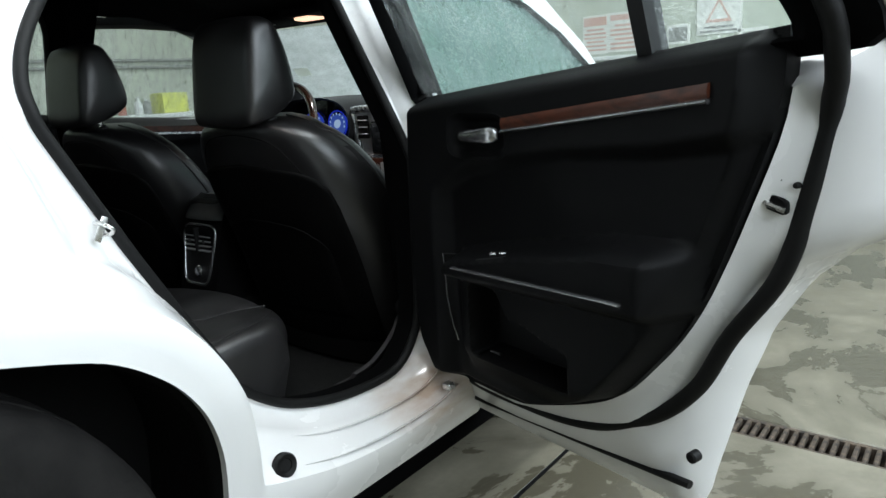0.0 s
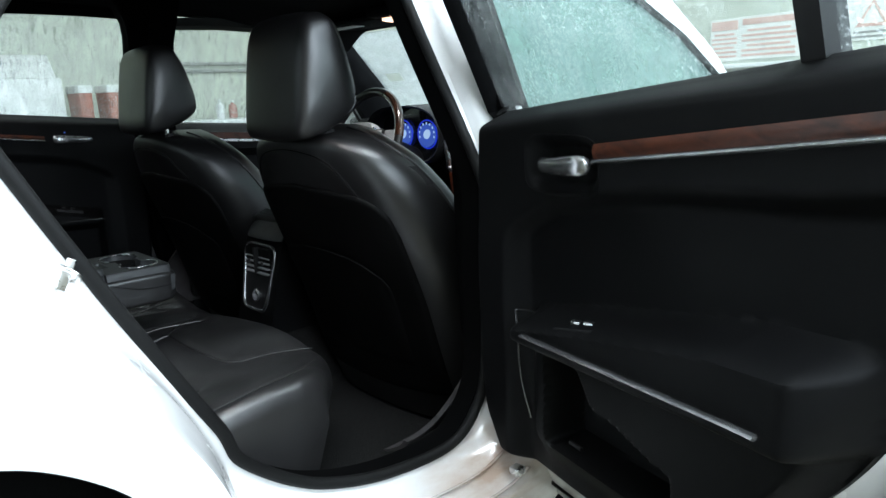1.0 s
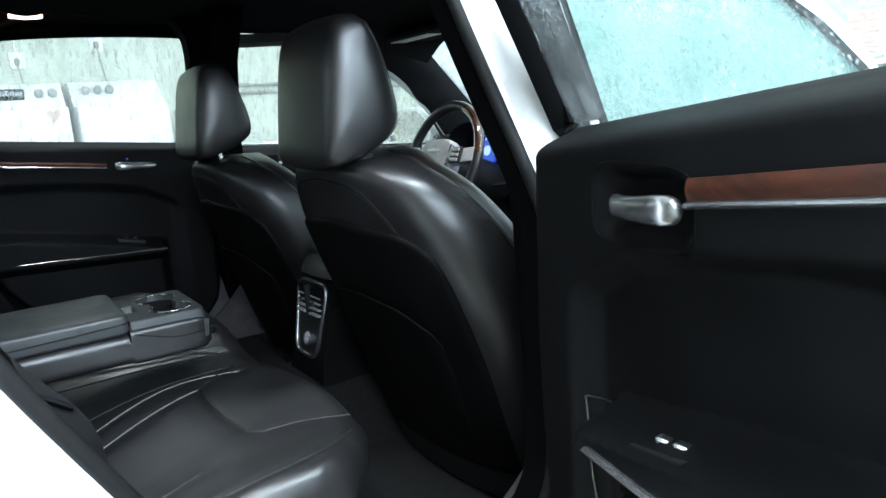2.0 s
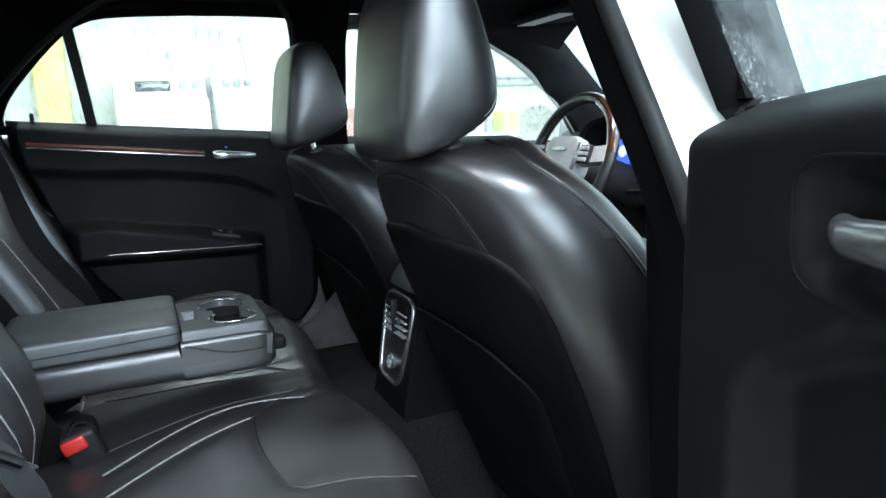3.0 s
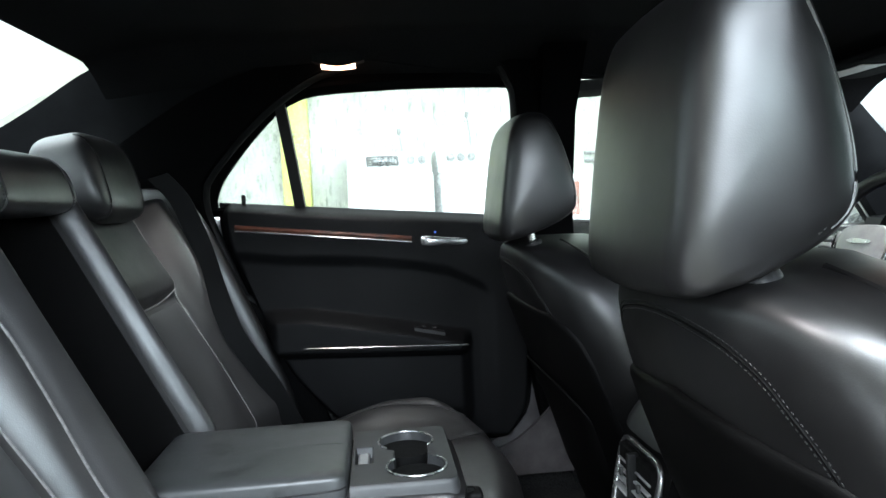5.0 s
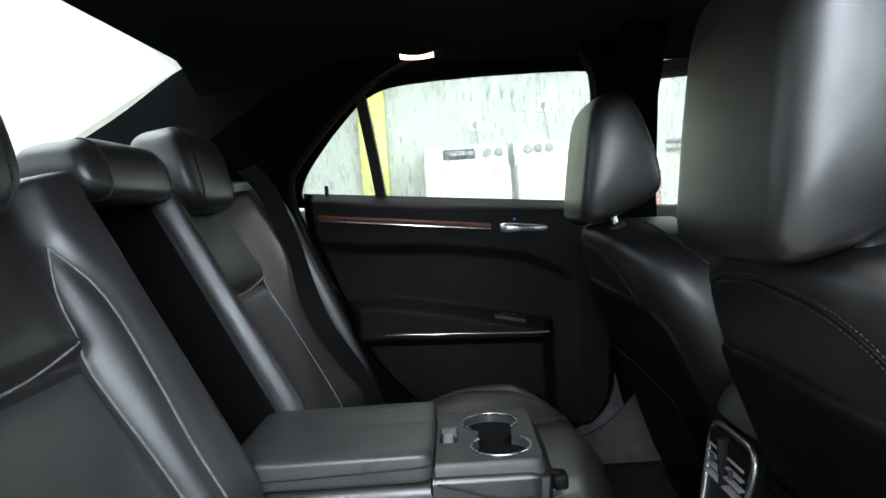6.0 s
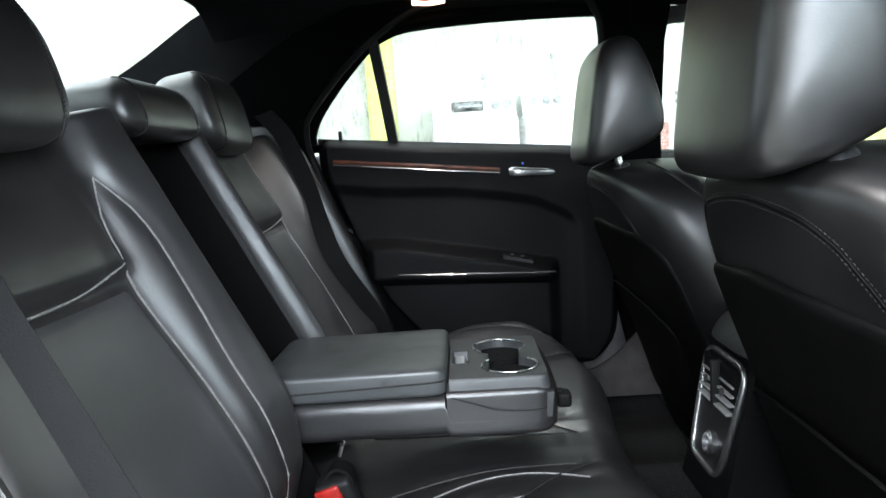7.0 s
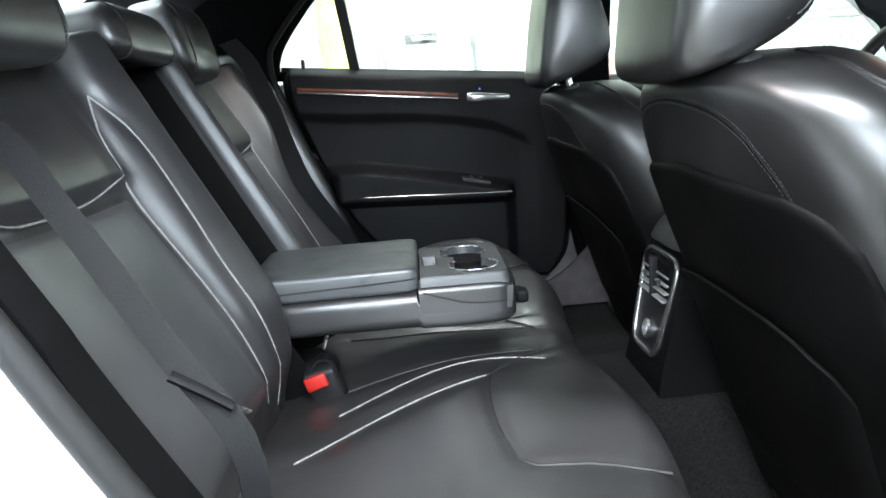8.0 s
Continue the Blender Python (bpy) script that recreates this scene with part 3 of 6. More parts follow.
def wheel(x, s):
    y = s * .775
    w = part("wheel", lathe([(.20, -.10), (.30, -.115), (.345, -.11), (.362, -.085), (.367, -.05), (.358, -.046), (.358, -.04), (.367, -.036), (.368, -.004), (.358, 0), (.358, .006), (.368, .01), (.367, .04), (.358, .044), (.358, .05), (.366, .054), (.362, .085), (.352, .103), (.342, .108), (.338, .112), (.30, .119), (.25, .113), (.235, .09), (.20, .088)], (x, y, .367), (0, s, 0), 64), TYRE, car, "black tyre with worn tread")
    part("rim", lathe([(.235, .04), (.235, .098), (.215, .1), (.2, .07), (.06, .08), (.05, .1), (.02, .1)], (x, y, .367), (0, s, 0), 48), SILVER, w, "silver alloy rim")
    return w


for wx in (.262, 3.3):
    for s in (-1, 1):
        wheel(wx, s)

# ---- rear doors ----
TRIM_REAR = [(.43, 1.06), (.44, .99), (.508, .819), (.586, .734), (.687, .662), (.844, .597), (.949, .561), (1.04, .557)]
TRIM_FRONT = [(.43, 1.16), (.445, 1.223), (.49, 1.262), (.539, 1.283), (.728, 1.292), (.951, 1.278), (1.04, 1.27)]
TRIM_REAR = [tuple(p) for p in smooth(TRIM_REAR, 40)]
TRIM_FRONT = [tuple(p) for p in smooth(TRIM_FRONT, 40)]
CREASE = [(.55, .924), (.70, .903), (.88, .892), (1.0, .876), (1.084, .858), (1.16, .82), (1.2, .79)]
ARM_TOP = [(.655, .779), (.754, .777), (.964, .738), (1.10, .708)]
STRIP = [(.72, .703), (1.06, .689), (1.14, .686)]


def trim_top(x):
    return 1.042 - (x - .559) * .09


def trim_y(x, z, deep=True):
    y = .708 + (.026 if deep else .012) * (1 - step(z - table(x, CREASE), -.016, .014)) * (1 - step(x, 1.15, 1.195))
    y += .055 * step(z, trim_top(x) - .035, trim_top(x) + .004) ** 2
    zs, zt = table(x, STRIP), table(x, ARM_TOP)
    along = step(x, .64, .69) * (1 - step(x, 1.10, 1.135))
    y -= .072 * along * step(zt - z, -.012, .016) * step(z, zs - .03, zs - .004)
    y -= .03 * step(x, .64, .72) * (1 - step(x, 1.10, 1.135)) * step(z, .47, .54) * (1 - step(z, zs - .03, zs - .004))
    lid = .59 + .025 * step(x, .85, .97) + .045 * step(x, .975, 1.02)
    y += (.06 if deep else .0) * step(x, .845, .862) * (1 - step(x, 1.07, 1.085)) * step(z, .52, .535) * (1 - step(z, lid - .012, lid))
    y += (.026 if deep else .0) * (1 - step((((x - 1.05) / .075) ** 4 + ((z - .915) / .036) ** 4) ** .25, .55, 1.05))
    rear, front = table(z, TRIM_REAR), table(z, TRIM_FRONT)
    edge = min(x - rear, front - x, z - .43)
    y += .05 * (1 - step(edge, 0, .03))
    return min(y, .762) if edge < .04 else y


SKIN = [(.43, .95), (.445, .83), (.485, .794), (.539, .765), (.593, .714), (.645, .629), (.676, .532), (.705, .40), (.715, .33), (.73, .315), (1.30, .305), (1.335, .33), (1.338, .925), (1.2, .935), (1.0, .952), (.72, .985), (.58, 1.012), (.5, 1.03), (.44, 1.04)]
SEAL = [(.50, 1.09), (.512, 1.04), (.528, .945), (.548, .847), (.577, .745), (.642, .646), (.692, .555), (.77, .482), (.885, .428), (1.04, .405), (1.24, .41), (1.30, .50), (1.315, .73), (1.305, .98)]
WINDOW = [(.55, 1.03), (.572, 1.085), (.632, 1.155), (.70, 1.22), (.745, 1.25), (.82, 1.268), (1.04, 1.275), (1.25, 1.27), (1.30, 1.252), (1.311, 1.21), (1.312, 1.05), (1.312, .99), (1.311, .972), (1.29, .970), (1.1, .985), (.9, 1.0), (.7, 1.022), (.575, 1.03)]
FRAME = [(.465, 1.03), (.49, 1.10), (.57, 1.19), (.66, 1.265), (.74, 1.295), (.9, 1.315), (1.18, 1.318), (1.285, 1.308), (1.332, 1.25), (1.334, 1.05), (1.334, .96), (1.30, .95), (1.1, .967), (.9, .98), (.7, 1.0), (.5, 1.012)]


def rear_door(s, m, label):
    P = lambda x, y, z: tuple(m @ Vector((x, s * y, z)))
    cen = (.95, .72)
    skin = polar(SKIN, cen, 120)
    trim = polar([(table(z, TRIM_REAR), z) for z in np.linspace(.43, .995, 20)][::-1] + [(table(z, TRIM_FRONT), z) for z in np.linspace(.43, .88, 20)], cen, 120)
    at = lambda f, y: [P(x, y(z) if callable(y) else y, z) for x, z in mixed(trim, skin, f)]
    yo = lambda add: (lambda z: table(z, YOUT) + add)
    rings = [at(0, .80), at(.01, .775), at(.12, .79), at(.4, .805), at(.55, .815), at(.8, .84), at(.93, yo(-.03)), at(1.0, yo(-.012)), at(1.0, yo(0)), at(.9, yo(.004)), at(.5, yo(.006)), at(0, yo(.008))]
    door = part("rear_door", loft(rings), PAINT, car, label)
    line = SEAL if s > 0 else [(.60, 1.215), (.565, 1.175), (.536, 1.13), (.513, 1.075), (.505, 1.035), (.511, .99), *SEAL[2:]]
    deep = lambda z: .808 if s > 0 else (.808 - .054 * step(z, .93, 1.04) - .47 * max(0.0, z - 1.03))
    part("seal", tube([P(x, deep(z), z) for x, z in smooth(line, 110)], 0.0125, 14, up=m.to_3x3() @ Vector((0, 1, 0))), RUBBER, door, "black rubber weather strip")

    def face(u, v, add=0.0):
        z = .43 + v * (1.03 - .43)
        x = table(z, TRIM_REAR) * (1 - u) + table(z, TRIM_FRONT) * u
        z = .43 + v * (trim_top(x) - .43)
        return P(x, trim_y(x, z, s < 0) + add, z)
    part("trim_panel", slab(face, lambda u, v: face(u, v, .03), 150, 140), DOORTRIM, door, "black moulded door trim with armrest and pocket")
    # wood band and silver strips
    top = lambda x: (.986 if s < 0 else .994) - (x - .60) * .112
    ends = (.60, 1.0) if s > 0 else (.617, .977)
    dx, dz = (.035, -.012) if s < 0 else (0.0, 0.0)
    band_h = .017 if s < 0 else .010
    part("wood_strip", slab(lambda u, v: P(ends[0] + u * (ends[1] - ends[0]), .7035 - .002 * math.sin(math.pi * v), top(ends[0] + u * (ends[1] - ends[0])) - .016 + band_h * v),
                            lambda u, v: P(ends[0] + u * (ends[1] - ends[0]), .712, top(ends[0] + u * (ends[1] - ends[0])) - .016 + band_h * v), 20, 5), WOOD, door, "glossy burl wood strip")
    bar = lambda xa, xb, f, h, y, deep=.012: slab(lambda u, v: P(xa + u * (xb - xa), y - .004 * math.sin(math.pi * v), f(xa + u * (xb - xa)) + (v - .5) * h), lambda u, v: P(xa + u * (xb - xa), y + deep, f(xa + u * (xb - xa)) + (v - .5) * h), 24, 4)
    part("silver_strip", bar(*ends, lambda x: top(x) - .0195, .0065, .7025), SATIN, door, "satin silver strip")
    part("armrest_strip", bar(*((.745, 1.115) if s > 0 else (.70, 1.055)), lambda x: table(x, STRIP) + (.004 if s > 0 else .012), .0045, .65, .004), SATIN, door, "satin silver strip")
    if s < 0:
        part("edge_strip", tube([P(x, trim_y(x, z) - .001, z) for x, z in smooth([(1.174, .695), (1.172, .655), (1.171, .61), (1.166, .565), (1.157, .525)], 24)], .0017, 6), SATIN, door, "thin satin silver edge strip")
        part("edge_cap", tube([P(x, trim_y(x, .694) - .0008, .694) for x in np.linspace(1.174, 1.143, 8)], .0012, 6), PLASTIC, door)
        part("pocket_lip", tube([P(x, trim_y(x, .50) - .002, .538) for x in np.linspace(1.045, 1.02, 8)], .003, 8), PLASTIC, door)
    if s < 0:
        part("handle_bezel", tube([P(1.05 + a, min(trim_y(1.05 + a, .915 + b), .712), .915 + b) for a, b in squircle(.077, .038, 60, 4.5)], .001, 8, closed=True, up=m.to_3x3() @ Vector((0, 1, 0))), DOORTRIM, door, "black handle recess rim")
    # handle
    lever = [(1.145, .728, .925, .005, .006), (1.135, .718, .925, .008, .009), (1.11, .704, .926, .0085, .0095), (1.075, .697, .928, .0075, .0105), (1.045, .695, .93, .0075, .0125), (1.03, .697, .931, .0075, .0125), (1.022, .70, .931, .006, .0105), (1.019, .703, .931, .002, .005)]
    part("door_handle", loft([[P(x - dx, y + a, z + dz + b) for a, b in squircle(ra, rb, 20, 2.4)] for x, y, z, ra, rb in lever]), SATIN, door, "satin chrome pull handle")
    part("handle_light", lathe([(.001, 0), (.0025, .001), (.001, .002)], P(1.09, .735, .948) if s < 0 else P(1.055, .703, .95), m.to_3x3() @ Vector((0, -s, 0)), 8), BLUE, door, "small blue light")
    # closing edge: catch, rubber stops and lower strip
    catch = part("door_catch", loft([[P(.583 + a, y, .84 + b + .3 * a) for a, b in squircle(.02 * f, .010 * f, 20, 6)] for y, f in ((.80, .9), (.788, 1.0), (.786, .9))]), BLACKHOLE, door, "dark catch slot in the door edge")
    part("catch_hook", tube([P(.565, .787, .832), (P(.585, .784, .838)), P(.60, .787, .848)], .004, 8), STEEL, door, "steel catch")
    for x, z, r in ((.629, .76, .009), (.612, .795, .005), (.556, .862, .004), (.575, .868, .004), (.70, .44, .009)):
        part("rubber_stop", lathe([(r, -.012), (r, .003), (r * .7, .006), (r * .3, .006)], P(x, .795 if z > .5 else .815, z), m.to_3x3() @ Vector((0, -s, 0)), 14), RUBBER, door, "black rubber stop")
    part("lower_strip", tube([P(x, .826, z) for x, z in even([(.71, .385), (.9, .372), (1.2, .352), (1.31, .348)], 30)], .008, 8, flat=.8), RUBBER, door, "black lower sealing strip")
    if s > 0:
        part("lock_pin", lathe([(.005, 0), (.005, .02), (.003, .024)], P(.615, .752, trim_top(.615) - .004), (0, 0, 1), 10), PLASTIC, door, "small black lock pin")
    # window switch
    part("switch_plate", slab(lambda u, v: P(.995 + .07 * u - 1.4 * dx, .672 + .04 * v, table(.995 + .07 * u, ARM_TOP) + .003), lambda u, v: P(.995 + .07 * u - 1.4 * dx, .672 + .04 * v, table(.995 + .07 * u, ARM_TOP) - .008), 4, 2), PLASTIC, door)
    for k in (0, 1):
        part("window_switch", rbox(P(1.018 + .024 * k - 1.4 * dx, .692, .733 - .005 * k), (.011, .014, .006), .0025), CHROME if s < 0 else PLASTIC, door, "small chrome window switch")
    # window
    wc = (.93, 1.12)
    win, fr = (polar([tuple(q) for q in smooth(l, 160, True)], wc, 160) for l in (WINDOW, FRAME))
    wy = lambda loop, add: [P(x, table(z, YWIN) + add, z) for x, z in loop]
    part("window_frame", loft([wy(win, -.004), wy(mixed(win, fr, .12), -.014), wy(mixed(win, fr, .3), -.022), wy(mixed(win, fr, .52), -.018), wy(mixed(win, fr, .56), -.006), wy(fr, .006), wy(fr, .03), wy(mixed(win, fr, .1), .03), wy(win, .012), wy(win, -.004)], caps=False), SEALDARK, door, "black window frame")
    part("window_divider", loft([[P(x + dx, table(z, YWIN) + dy, z) for dx, dy in ((-.012, -.016), (.012, -.016), (.012, .02), (-.012, .02))] for x, z in ((.746, .99), (.735, 1.12), (.722, 1.25))]), PLASTIC, door)
    if s < 0:
        part("window_surround", tube([P(x, table(z, YWIN) + .022, z) for x, z in sorted((q for q in fr if q[0] < .72 and q[1] > 1.035), key=lambda q: q[1])], .006, 10), CHROME, door, "bright chrome strip round the window")
    pane = part("window_glass", loft([wy(win, .004), wy(win, .008)]), CLEARGLASS if s < 0 else SIDEGLASS, door, "door glass with water drops")
    pane.visible_shadow = False
    return door


HINGE = Matrix.Translation((1.311, -.806, 0)) @ Matrix.Rotation(radians(73.5), 4, "Z") @ Matrix.Translation((-1.311, .806, 0))
near_door = rear_door(-1, HINGE, "white rear door standing wide open, black inner trim")
far_door = rear_door(1, Matrix.Identity(4), "closed rear door with black inner trim")

# ---- roof, pillars and glass ----
def roof_z(x, y):
    return table(x, [(.3, 1.36), (.45, 1.41), (.9, 1.47), (1.4, 1.465), (1.8, 1.39), (2.02, 1.30)]) - .055 * (abs(y) / .6) ** 3


part("roof", slab(lambda u, v: (.37 + 1.63 * u, -.6 + 1.2 * v, roof_z(.37 + 1.63 * u, -.6 + 1.2 * v)), lambda u, v: (.37 + 1.63 * u, -.6 + 1.2 * v, roof_z(.37 + 1.63 * u, -.6 + 1.2 * v) - .02), 30, 16), PAINT, car, "white roof panel")


def lining(u, v):
    x, y = .37 + 1.67 * u, -.68 + 1.36 * v
    z = table(x, [(.37, 1.322), (.5, 1.35), (.9, 1.375), (1.5, 1.36), (1.8, 1.305), (2.04, 1.245)]) - .075 * step(abs(y), .50, .68)
    return x, y, z


headliner = part("headliner", slab(lining, lambda u, v: tuple(np.array(lining(u, v)) + (0, 0, .02)), 50, 50), CLOTH, car, "dark cloth roof lining")


for s in (-1, 1):
    # between the doors
    B = part("centre_pillar", loft([[(x0, s * y0, z), (x1, s * y0, z), (x1 + .01, s * (y0 + .06), z), (x0 - .005, s * (y0 + .06), z)] for z, x0, x1, y0 in
             ((.46, 1.30, 1.43, .715), (.6, 1.28, 1.40, .70), (.85, 1.275, 1.385, .70), (1.0, 1.28, 1.38, .685), (1.2, 1.29, 1.37, .60), (1.34, 1.29, 1.38, .53))]), SEALDARK, car, "black centre pillar trim")
    high = lambda u: .04 + .32 * step(u, .0, 1.0) ** 1.2
    foot = lambda u, v, add=0.0: (1.14 + .42 * u, s * (.69 + add - .06 * (1 - v) ** 1.6 - .012 * step(u, .52, .56)), .385 + v * high(u))
    part("pillar_foot", slab(foot, lambda u, v: foot(u, v, .012), 40, 14), FOOT, car, "grey sill and pillar foot trim")
    part("trim_rib", tube([tuple(np.array(foot(.54, v)) - (0, s * .004, 0)) for v in np.linspace(.05, .98, 16)], .005, 8, flat=.8), FOOT, car, "raised rib of the grey foot trim")
    # rear quarter trim, from the door to the rear glass
    fore = smooth([(.50, s * .735, 1.02), (.515, s * .72, 1.11), (.592, s * .69, 1.20), (.685, s * .655, 1.275), (.80, s * .63, 1.316)], 17)
    aft = smooth([(-.16, s * .655, 1.04), (.0, s * .618, 1.13), (.2, s * .597, 1.23), (.36, s * .575, 1.32), (.46, s * .57, 1.345)], 17)

    def lining_side(u, v, add=0.0):
        p = np.array(fore[round(16 * u)]) * (1 - v) + np.array(aft[round(16 * u)]) * v
        p[1] += s * (add + .02 * math.sin(math.pi * v))
        return tuple(p)
    part("rear_pillar_trim", slab(lining_side, lambda u, v: lining_side(u, v, .02), 16, 14), GREYTRIM, car, "slate grey rear pillar lining")
    part("pillar_cover", slab(lambda u, v: (1.285 + .055 * u, s * (table(.985 + .33 * v, YWIN) + .022), .985 + .33 * v), lambda u, v: (1.285 + .055 * u, s * (table(.985 + .33 * v, YWIN) + .008), .985 + .33 * v), 4, 10), SEALDARK, car, "black pillar cover")
    # windscreen pillar
    door_edge = smooth([(1.76, s * .655, 1.235), (1.84, s * .672, 1.197), (1.97, s * .69, 1.125), (2.09, s * .72, 1.0), (2.16, s * .75, .90)], 24)
    if s > 0:
        door_edge = smooth([(1.76, .66, 1.245), (1.83, .675, 1.21), (1.888, .69, 1.182), (1.94, .69, 1.156), (1.993, .70, 1.12), (2.056, .71, 1.064), (2.115, .725, 1.02), (2.2, .75, .92)], 24)
    glass_edge = smooth([(1.98, s * .60, 1.255), (2.03, s * .622, 1.225), (2.12, s * .64, 1.16), (2.22, s * .66, 1.086), (2.33, s * .69, .96)], 24)
    pil = lambda u, v, add=0.0: tuple(np.array(door_edge[round(v * 23)]) * (1 - u) + np.array(glass_edge[round(v * 23)]) * u + np.array((0, s * (add - .022 * math.sin(math.pi * u)), 0)))
    part("windscreen_pillar", slab(pil, lambda u, v: pil(u, v, .03), 10, 23), GREYTRIM, car, "dark grey windscreen pillar lining")
    part("windscreen_pillar_skin", slab(lambda u, v: pil(u, v, .034 + .022 * math.sin(math.pi * u)), lambda u, v: pil(u, v, .04 + .022 * math.sin(math.pi * u)), 10, 23), PAINT, car, "white painted windscreen pillar")
    A2 = smooth([(1.3, s * .65, 1.345), (1.5, s * .66, 1.285), (1.675, s * .668, 1.225), (1.853, s * .682, 1.165), (1.998, s * .70, 1.10), (2.147, s * .74, 1.0), (2.2, s * .78, .94)] if s < 0 else [(1.3, s * .655, 1.37), (1.55, s * .668, 1.325), (1.75, s * .69, 1.265), (1.92, s * .71, 1.19), (2.08, s * .745, 1.08), (2.22, s * .80, .96)], 40)
    part("roof_rail", tube(A2, .016 if s < 0 else .03, 12, flat=.9), PAINT, car, "white outer roof rail and pillar")

rear_glass = part("rear_glass", slab(lambda u, v: (.37 - .55 * v - .03 * (2 * u - 1) ** 2, (-.58 + 1.16 * u) * (1 + .1 * v), 1.315 - .275 * v + .02 * math.sin(math.pi * u)),
                                     lambda u, v: (.372 - .55 * v - .03 * (2 * u - 1) ** 2, (-.58 + 1.16 * u) * (1 + .1 * v), 1.32 - .275 * v + .02 * math.sin(math.pi * u)), 20, 12), SCREENGLASS, car, "misted wet rear window")
rear_glass.visible_shadow = False
def screen_at(u, v, add=0.0):
    return 2.02 + .32 * v + .10 * math.sin(math.pi * u), (-.615 + 1.23 * u) * (1 + .14 * v), 1.238 - .285 * v + add


windscreen = part("windscreen", slab(screen_at, lambda u, v: screen_at(u, v, .005), 20, 12), SCREENGLASS, car, "misted wet windscreen")
windscreen.visible_shadow = False

FWIN = [(1.355, .965), (1.36, 1.20), (1.39, 1.245), (1.55, 1.25), (1.70, 1.225), (1.84, 1.187), (1.97, 1.115), (2.09, 1.0), (2.16, .905)]


def front_door(s):
    skin = [(1.35, .305), (1.35, .945), (1.8, .935), (2.35, .90), (2.40, .6), (2.36, .305)]
    cen = (1.85, .66)
    loop = polar(skin, cen, 80)
    tuck = lambda z: table(z, YOUT) - step(z, .82, .93) * max(0.0, table(z, YOUT) - .82)
    yo = lambda f, add: [(x, s * (tuck(z) + add), z) for x, z in ((cen[0] + (px - cen[0]) * f, cen[1] + (pz - cen[1]) * f) for px, pz in loop)]
    door = part("front_door", loft([yo(.98, -.06), yo(1, -.01), yo(.99, 0), yo(.6, .004), yo(.05, .004)]), PAINT, car, "closed white front door")

    def face(u, v, add=0.0):
        x = 1.39 + .95 * u
        top = .955 - .06 * u
        z = .40 + v * (top - .40)
        y = .745 - .03 * step(z, .83, .86) + .05 * step(z, top - .03, top) - .06 * step(z, .62, .65) * (1 - step(z, .70, .72))
        return x, s * (y + add), z
    part("trim_panel", slab(face, lambda u, v: face(u, v, .03), 30, 40), DOORTRIM, door, "black front door trim")
    part("silver_strip", slab(lambda u, v: (1.5 + .5 * u, s * .708, .892 - .035 * u + .008 * v), lambda u, v: (1.5 + .5 * u, s * .72, .892 - .035 * u + .008 * v), 8, 2), CHROME, door, "satin silver strip")
    part("wood_strip", slab(lambda u, v: (1.5 + .5 * u, s * .71, .902 - .035 * u + .02 * v), lambda u, v: (1.5 + .5 * u, s * .72, .902 - .035 * u + .02 * v), 8, 2), WOOD, door, "glossy burl wood strip")
    wc = (1.70, 1.06)
    win = polar(FWIN if s < 0 else [*FWIN[:4], (1.72, 1.245), (1.86, 1.205), (1.97, 1.15), (2.07, 1.065), (2.14, 1.0), (2.21, .905)], wc, 90)
    kx, kz = (1.02, 1.04) if s < 0 else (1.1, 1.18)
    big = [(wc[0] + (x - wc[0]) * kx, wc[1] + (z - wc[1]) * kz) for x, z in win]
    wy = lambda lp, add: [(x, s * (table(z, YWIN) + add), z) for x, z in lp]
    part("window_frame", loft([wy(win, -.004), wy(mixed(win, big, .3), -.02), wy(big, -.012), wy(big, .024), wy(win, .01), wy(win, -.004)], caps=False), PLASTIC, door, "black window frame")
    g = part("window_glass", loft([wy(win, .003), wy(win, .007)]), GREENGLASS if s < 0 else SIDEGLASS, door, "wet misted door glass")
    g.visible_shadow = False
    # mirror
    mc, mr = ((2.17, s * 1.0, .955), 1.0) if s < 0 else ((2.17, .985, .962), 1.25)
    shell = part("side_mirror", loft([[(mc[0] + dx, mc[1] + a, mc[2] + b) for a, b in squircle(.11 * f * mr, .065 * f * mr, 24, 2.6)] for dx, f in ((.0, .93), (.005, 1), (.05, .95), (.09, .75), (.115, .35))]), PAINT, car, "white door mirror housing")
    part("mirror_glass", loft([[(mc[0] + dx, mc[1] + a, mc[2] + b) for a, b in squircle(.098 * mr, .054 * mr, 24, 2.6)] for dx in (-.006, -.002)]), STEEL, shell, "mirror glass")
    part("mirror_arm", tube([(mc[0] + .05, s * .92, .93), (mc[0] + .05, s * .84, .92)], .03, 10, flat=.5), PLASTIC, shell)
    return door


for s in (-1, 1):
    front_door(s)

# bonnet, boot, wings and ends
def wing(s):
    low = lambda x: max(.30, .37 + math.sqrt(max(0.0, .402 ** 2 - (x - 3.3) ** 2))) if abs(x - 3.3) < .402 else .30

    def f(u, v):
        x = 2.38 + 1.8 * u
        hi = table(x, [(2.38, .95), (3.2, .93), (4.0, .86), (4.2, .80)])
        z = low(x) + v * (hi - low(x))
        return x, s * (table(z * .96, YOUT) - .16 * step(x, 3.5, 4.2)), z
    part("front_wing", grid(f, 60, 20), PAINT, car, "white front wing")


